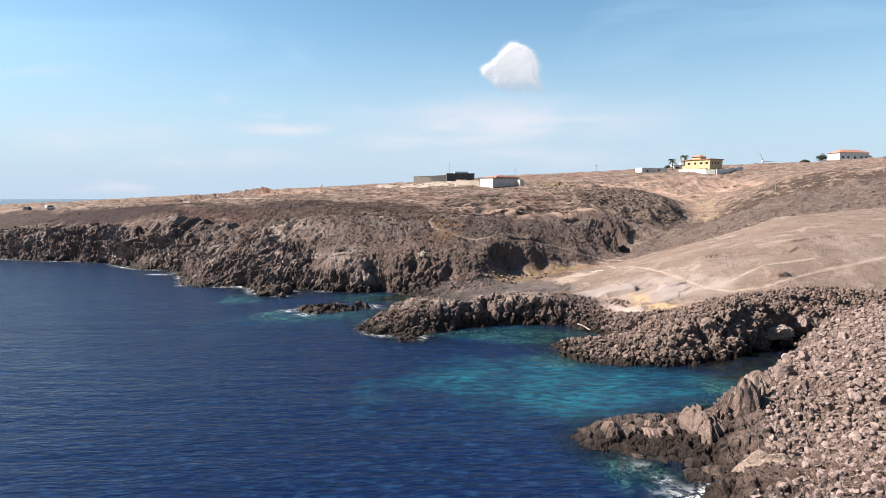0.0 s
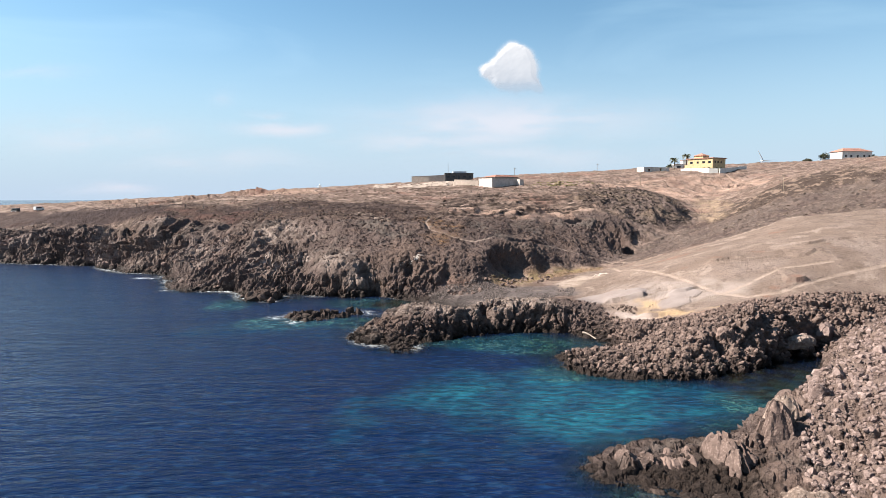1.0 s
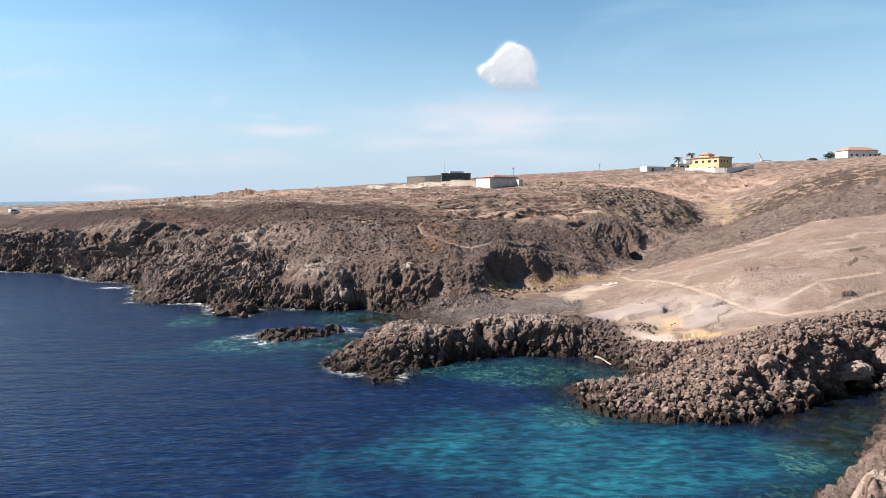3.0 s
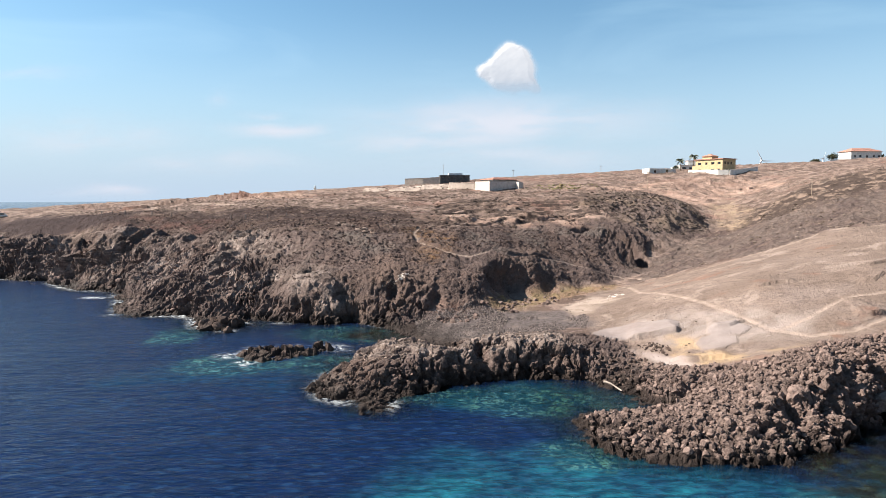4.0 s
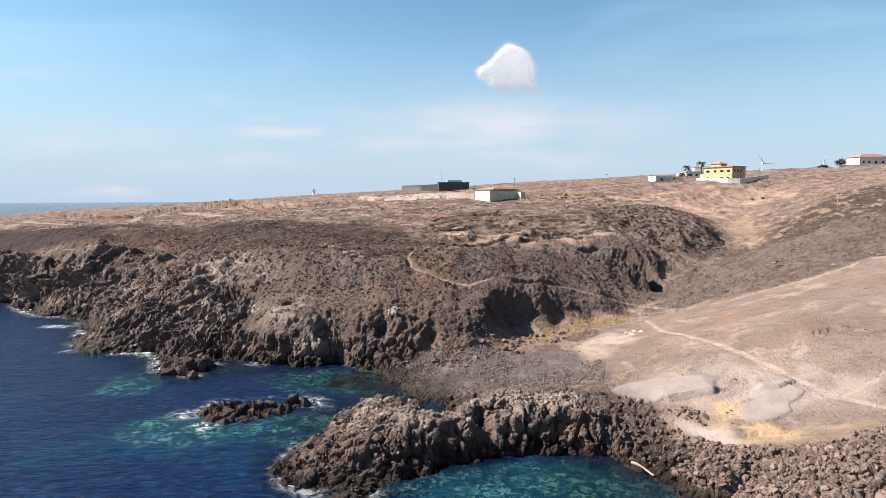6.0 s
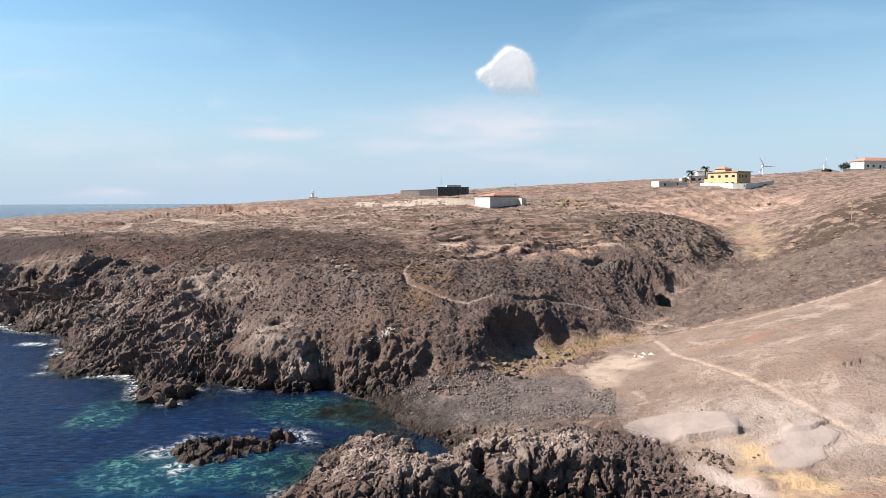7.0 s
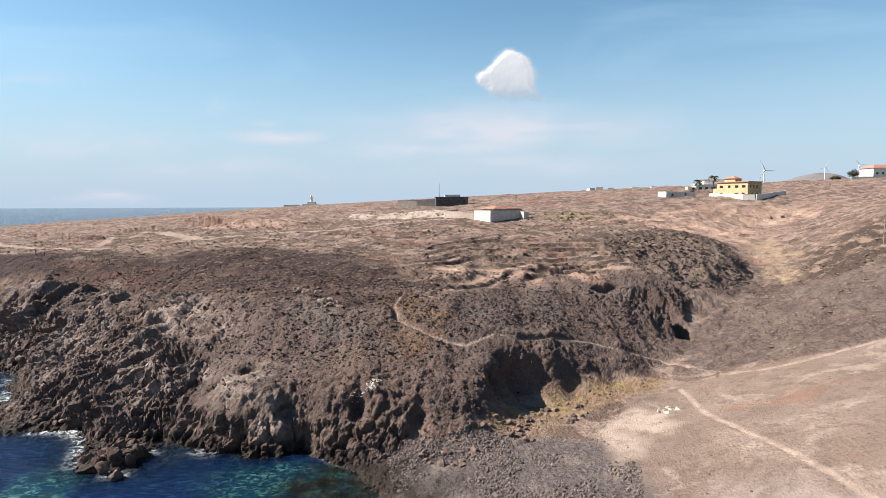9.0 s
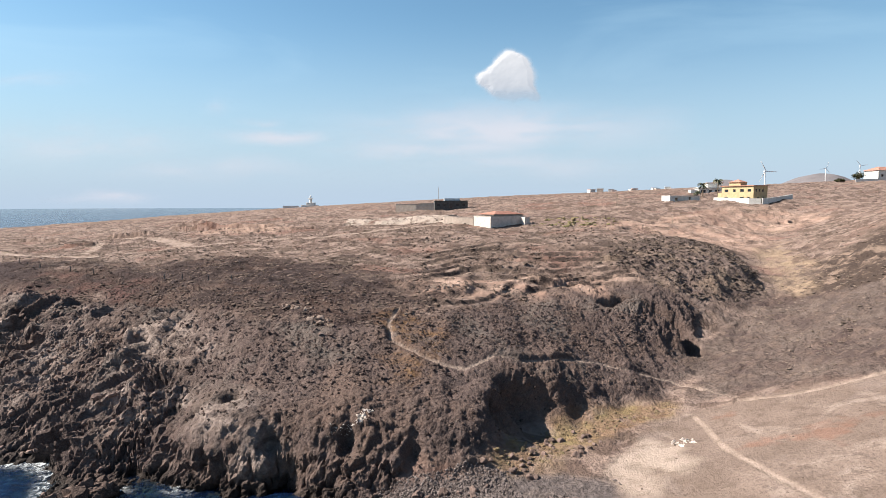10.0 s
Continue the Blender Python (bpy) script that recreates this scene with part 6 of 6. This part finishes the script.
def leafy_tree(x, y, z, h, r, label):
    rng_t = np.random.default_rng(int(abs(x) * 7))
    tree = tagged(new("tree"), label, "tree", "trees at the hill house")
    tree.location = (x, y, z)
    bm = bmesh.new()
    tube(bm, (0, 0, -1), (0.1, 0, h * 0.45), 0.3, 0.2)
    for k in range(5):
        a = k * 1.26
        tube(bm, (0.1, 0, h * 0.4), (r * 0.6 * math.cos(a), r * 0.6 * math.sin(a), h * 0.75), 0.14, 0.05)
    part("trunk", bm, BARK, tree)
    bm = bmesh.new()
    for k in range(900):
        d = rng_t.normal(size=3)
        d /= np.linalg.norm(d)
        c = d * np.array([r, r, h * 0.36]) * rng_t.uniform(0.55, 1.0) * (0.8 + 0.35 * math.sin(5 * d[0] + 3 * d[2] + x)) + np.array([0, 0, h * 0.68])
        s = rng_t.normal(size=(3, 3)) * 0.28
        bm.faces.new([bm.verts.new(c + q) for q in s])
    part("crown", bm, LEAF, tree)


leafy_tree(263, 437, 38.8, 6.5, 3.6, "dark tree in front of the hill house")
leafy_tree(294, 441, 39.2, 7.0, 3.4, "dark tree beside the hill house")
leafy_tree(299, 444, 39.2, 5.6, 3.2, "bushy dark tree behind the hill house")
leafy_tree(251, 436, 38.4, 3.0, 3.0, "low dark bush near the terrace wall")


def utility_pole(x, y, z, h, label, arm=True):
    pole = tagged(new("utility_pole"), label, "pole", "utility poles")
    pole.location = (x, y, z)
    bm = bmesh.new()
    tube(bm, (0, 0, -1), (0, 0, h), 0.09, 0.06, 8)
    part("shaft", bm, WOOD, pole)
    if arm:
        bm = bmesh.new()
        box(bm, -0.5, 0.5, -0.16, -0.08, h - 0.45, h - 0.33)
        part("crossarm", bm, WOOD, pole)


for x, y, z, h in ((83.6, 157.7, 16.4, 5.2), (110, 157, 20.3, 6.0), (63.7, 261.5, 23.0, 6.5), (75.5, 242.5, 19.8, 6.5), (30, 262, 22.5, 5.5), (3.4, 318, 24.3, 9.0)):
    utility_pole(x, y, z, h, "thin weathered wooden utility pole on dry ground", h < 9)

for x, y in ((-89.6, 189.1), (-82.5, 181), (-76.7, 176), (-68, 171.5), (-62.3, 169.2), (-46.1, 163), (-42.3, 161.5), (-36.5, 158.3), (-31.7, 156)):
    post = tagged(new("marker_post"), "short dark wooden post in the scrub", "post", "marker posts of the track")
    post.location = (x, y, float(base_height(np.array([x]), np.array([y]))[0]))
    bm = bmesh.new()
    tube(bm, (0, 0, -0.8), (0.05, 0, 1.0), 0.11, 0.09, 8)
    part("stake", bm, DARK_METAL, post)


def vehicle(x, y, z, rz, material, label):
    car = tagged(new("parked_van"), label, "van", "parked vehicles")
    car.matrix_world = pose(x, y, z, 0, 0, rz) @ Matrix.Scale(0.7, 4)
    bm = bmesh.new()
    side = [(-2.2, 0.35), (2.2, 0.35), (2.25, 0.95), (1.5, 1.1), (1.0, 1.95), (-2.1, 2.0), (-2.25, 1.0)]
    a, b = [bm.verts.new((p, -0.9, q)) for p, q in side], [bm.verts.new((p, 0.9, q)) for p, q in side]
    bm.faces.new(a)
    bm.faces.new(b[::-1])
    for k in range(len(side)):
        bm.faces.new((a[(k + 1) % 7], a[k], b[k], b[(k + 1) % 7]))
    bmesh.ops.bevel(bm, geom=bm.edges[:], offset=0.07, segments=2, affect="EDGES")
    part("body", bm, material, car)
    for s in (-1, 1):
        bm = bmesh.new()
        box(bm, -1.9, 0.85, s * 0.9 - 0.015, s * 0.9 + 0.015, 1.15, 1.75)
        part("side_window", bm, PANE, car)
        for q in (-1.4, 1.4):
            bm = bmesh.new()
            tube(bm, (q, s * 0.72, 0.34), (q, s * 0.93, 0.34), 0.34, 0.34, 16)
            wheel = part("wheel", bm, RUBBER, car)
            bm = bmesh.new()
            tube(bm, (q, s * 0.9, 0.34), (q, s * 0.95, 0.34), 0.18, 0.18, 12)
            part("rim", bm, WHITE_METAL, wheel)


def on_ground(x, y):
    return float(terrain(np.array([float(x)]), np.array([float(y)]))[2][0])


vehicle(-137.5, 219, on_ground(-137.5, 219), 70, WHITE_METAL, "white van parked on the cliff-top track")
vehicle(-147, 221, on_ground(-147, 221), 160, DARK_METAL, "dark vehicle parked by the cliff-top track")


def lighthouse():
    tower = tagged(new("lighthouse"), "white lighthouse tower over a broad keeper's building", "lighthouse")
    tower.location = (-262, 1350, 15.8)
    for name, args in (("keeper_house", (-18, 15, -8, 8, -3, 9)), ("upper_block", (-8, 9, -6, 6, 9.01, 14)), ("gallery", (-4.5, 4.5, -4.5, 4.5, 22.01, 23))):
        bm = bmesh.new()
        box(bm, *args)
        bmesh.ops.bevel(bm, geom=bm.edges[:], offset=0.3, segments=1, affect="EDGES")
        part(name, bm, WHITE_WALL, tower)
    bm = bmesh.new()
    tube(bm, (0, 0, 14.01), (0, 0, 22), 3.2, 2.4, 20)
    part("shaft", bm, WHITE_WALL, tower)
    bm = bmesh.new()
    tube(bm, (0, 0, 23.01), (0, 0, 26.5), 1.7, 1.7, 16)
    part("lantern", bm, PALE_ROOF, tower)
    bm = bmesh.new()
    tube(bm, (0, 0, 26.51), (0, 0, 28.6), 2.1, 0.2, 16)
    part("cap", bm, WHITE_WALL, tower)
    boundary_wall([(-318, 1345, 17), (-285, 1345, 17)], 6, 2.0, WHITE_WALL, "long white wall beside the lighthouse")


lighthouse()


def wind_turbine(x, y, foot, hub, blade, spin, label):
    wt = tagged(new("wind_turbine"), label, "wind turbine", "wind turbines on the horizon")
    wt.location = (x, y, foot)
    bm = bmesh.new()
    tube(bm, (0, 0, -20), (0, 0, hub - foot), blade * 0.065, blade * 0.04, 14)
    part("tower", bm, WHITE_METAL, wt)
    bm = bmesh.new()
    box(bm, -blade * 0.05, blade * 0.05, -blade * 0.1, blade * 0.14, hub - foot - blade * 0.05, hub - foot + blade * 0.05)
    part("nacelle", bm, WHITE_METAL, wt)
    for k in range(3):
        a = radians(spin + 120 * k)
        bm = bmesh.new()
        d, n = Vector((math.sin(a), 0, math.cos(a))), Vector((math.cos(a), 0, -math.sin(a)))
        c = Vector((0, -blade * 0.13, hub - foot))
        outline = [(0, 0.03), (0.15, 0.07), (0.5, 0.045), (1, 0.012), (1, -0.008), (0.5, -0.012), (0.15, -0.02), (0, -0.03)]
        f = [bm.verts.new(c + d * u * blade + n * v * blade + Vector((0, -0.012 * blade, 0))) for u, v in outline]
        b = [bm.verts.new(c + d * u * blade + n * v * blade + Vector((0, 0.012 * blade, 0))) for u, v in outline]
        bm.faces.new(f)
        bm.faces.new(b[::-1])
        for i in range(8):
            bm.faces.new((f[(i + 1) % 8], f[i], b[i], b[(i + 1) % 8]))
        part("blade", bm, WHITE_METAL, wt)


wind_turbine(837, 1650, 60, 108.5, 30, -28, "white three-bladed wind turbine on the horizon")
wind_turbine(1394, 2300, 90, 152, 24, 20, "distant white wind turbine before a hill")
wind_turbine(1518, 2300, 95, 161, 26, -40, "distant white wind turbine on a far ridge")


def far_hill(x, y, z, r, h, label, seed):
    n, m = 48, 16
    bm = bmesh.new()
    rings = []
    for j in range(m + 1):
        u = j / m
        ring = []
        for k in range(n):
            a = 2 * math.pi * k / n
            wob = 1 + 0.10 * noise.noise((math.cos(a) * 1.5 + seed, math.sin(a) * 1.5, u))
            px_, py_ = r * u * wob * math.cos(a), r * u * wob * math.sin(a)
            ring.append(bm.verts.new((px_, py_, h * (0.5 + 0.5 * math.cos(math.pi * min(1, u))) * (1 + 0.06 * noise.noise((px_ * 0.02, py_ * 0.02, seed))))))
        rings.append(ring)
    for a, b in zip(rings[:-1], rings[1:]):
        for k in range(n):
            bm.faces.new((a[k], a[(k + 1) % n], b[(k + 1) % n], b[k]))
    for f in bm.faces:
        f.smooth = True
    me = bpy.data.meshes.new("far_hill")
    bmesh.ops.remove_doubles(bm, verts=bm.verts, dist=0.01)
    bm.to_mesh(me)
    bm.free()
    me.materials.append(FAR_HILL)
    hill = new("far_hill", me)
    hill.location = (x, y, z)
    return tagged(hill, label, "hill")


FAR_HILL = paint("hazy_hill", (0.17, 0.155, 0.165), 0.12, 1.0, 0.02)
far_hill(1559, 2600, 62, 285, 86, "rounded brown volcanic hill on the horizon", 3)
far_hill(1165, 2600, 50, 190, 74, "low brown hill far inland", 5)

rng_v = random.Random(5)
for k in range(22):
    x = 235 + 13 * k * 0.95 + rng_v.uniform(-4, 4)
    y = 985 + rng_v.uniform(-40, 40)
    w, d, h = rng_v.uniform(5, 10), rng_v.uniform(6, 9), rng_v.uniform(4, 8)
    cot = tagged(new("cottage"), "small pale house of a far village", "house", "houses of the far village")
    cot.matrix_world = pose(x, y, float(base_height(np.array([x]), np.array([float(y)]))[0]), 0, 0, rng_v.uniform(-20, 20))
    bm = bmesh.new()
    box(bm, -w / 2, w / 2, -d / 2, d / 2, -4, h)
    part("wall", bm, (WHITE_WALL, PINK_WALL, WHITE_WALL)[k % 3], cot)
    bm = bmesh.new()
    box(bm, -w / 2 - 0.2, w / 2 + 0.2, -d / 2 - 0.2, d / 2 + 0.2, h + 0.004, h + 0.4)
    part("roof", bm, (TILE, WHITE_WALL)[k % 2], cot)


# ---- clouds ----
def vapour(name, strength, low, high):
    m = Mat(name, 1.0)
    m.colour((0.105, 0.105, 0.108))
    # glow stands in for sunlight; colour by level shades the puff's underside
    m.put(m.mix(m.map(m.attr("level"), -0.55, 0.35), low, high), m.bsdf.inputs["Emission Color"])
    m.bsdf.inputs["Emission Strength"].default_value = strength
    m.put(m.attr("body"), m.bsdf.inputs["Alpha"])
    return m.m


def cloud_sheet(name, u, v, cols, body, bulge, level, material, label):
    """A soft cloud far out over the land, u and v in its own widths."""
    rows = len(u) // cols
    i, j = np.meshgrid(np.arange(rows - 1), np.arange(cols - 1), indexing="ij")
    a = (i * cols + j).ravel()
    f = np.stack([a, a + 1, a + cols + 1, a + cols], -1)
    f = f[np.max(body[f], axis=1) > 0.002]
    me, keep_v = sheet_mesh(name, np.stack([u * 400, -bulge * 110, v * 330], -1), f)
    put_attribute(me, "body", body[keep_v])
    put_attribute(me, "level", level[keep_v])
    me.materials.append(material)
    ob = new(name, me)
    ob.matrix_world = pose(478, 4405, 906, -11, 0, -6)
    ob.visible_shadow = False
    return tagged(ob, label, "cloud", kind="structure")


def puff():
    cols, rows = 200, 200
    u, v = (a.ravel() for a in np.meshgrid(np.linspace(-1.0, 1.0, cols), np.linspace(-1.0, 1.0, rows)))
    wu, wv = u + 0.07 * fbm(u * 3.5, v * 3.5, octaves=5, seed=301), v + 0.07 * fbm(u * 3.5, v * 3.5, octaves=5, seed=302)
    dens = np.zeros(u.shape)
    for cx, cz, r in ((0.05, 0.30, 0.24), (0.22, 0.18, 0.22), (0.10, 0.12, 0.26), (-0.14, 0.14, 0.22), (-0.22, -0.06, 0.25), (-0.42, -0.06, 0.15), (-0.12, -0.24, 0.22), (0.02, -0.16, 0.28), (0.14, -0.30, 0.22), (0.26, -0.06, 0.22), (0.32, -0.34, 0.18), (0.44, -0.46, 0.12)):
        dens = dens + np.exp(-1.6 * ((wu - cx) ** 2 + (0.82 * (wv - cz)) ** 2) / (r * r))
    dens = dens + 0.12 * fbm(u * 6, v * 6, octaves=4, seed=303) * ramp(dens, 0.05, 0.4)
    body = ramp(dens, 0.12, 0.85) * (1 - 0.55 * ramp(-v, 0.25, 0.6))
    bulge = 0.3 * ramp(dens, 0.0, 1.6) + 0.03 * fbm(u * 5, v * 5, octaves=3, seed=305)
    cloud_sheet("cloud", u, v, cols, body, bulge, v + 0.15 * fbm(u * 5, v * 5, octaves=3, seed=306), vapour("cloud_vapour", 0.26, (0.60, 0.66, 0.76), (0.95, 0.96, 1.0)), "single white cumulus puff in a blue sky")


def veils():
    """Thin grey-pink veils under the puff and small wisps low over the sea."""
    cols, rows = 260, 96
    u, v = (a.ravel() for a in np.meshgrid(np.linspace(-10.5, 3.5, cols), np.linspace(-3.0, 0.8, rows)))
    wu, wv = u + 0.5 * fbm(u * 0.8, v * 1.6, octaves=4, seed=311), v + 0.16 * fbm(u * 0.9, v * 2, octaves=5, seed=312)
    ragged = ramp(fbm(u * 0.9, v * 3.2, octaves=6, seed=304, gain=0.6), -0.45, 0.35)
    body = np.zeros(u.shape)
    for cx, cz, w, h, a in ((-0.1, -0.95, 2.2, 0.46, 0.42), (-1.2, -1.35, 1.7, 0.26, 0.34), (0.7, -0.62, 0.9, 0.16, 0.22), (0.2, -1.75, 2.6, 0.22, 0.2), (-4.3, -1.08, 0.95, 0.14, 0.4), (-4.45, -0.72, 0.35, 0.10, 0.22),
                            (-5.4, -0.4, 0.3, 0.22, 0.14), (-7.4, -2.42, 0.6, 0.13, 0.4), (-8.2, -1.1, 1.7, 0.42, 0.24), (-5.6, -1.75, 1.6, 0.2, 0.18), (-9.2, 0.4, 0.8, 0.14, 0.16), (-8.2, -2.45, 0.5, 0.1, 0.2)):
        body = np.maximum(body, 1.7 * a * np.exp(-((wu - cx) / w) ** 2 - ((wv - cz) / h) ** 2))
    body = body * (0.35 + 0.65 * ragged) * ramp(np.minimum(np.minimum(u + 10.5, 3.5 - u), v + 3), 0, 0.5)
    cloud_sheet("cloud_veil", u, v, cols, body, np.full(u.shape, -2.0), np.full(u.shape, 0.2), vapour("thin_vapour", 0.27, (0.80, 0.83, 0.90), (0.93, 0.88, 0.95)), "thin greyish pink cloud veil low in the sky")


puff()
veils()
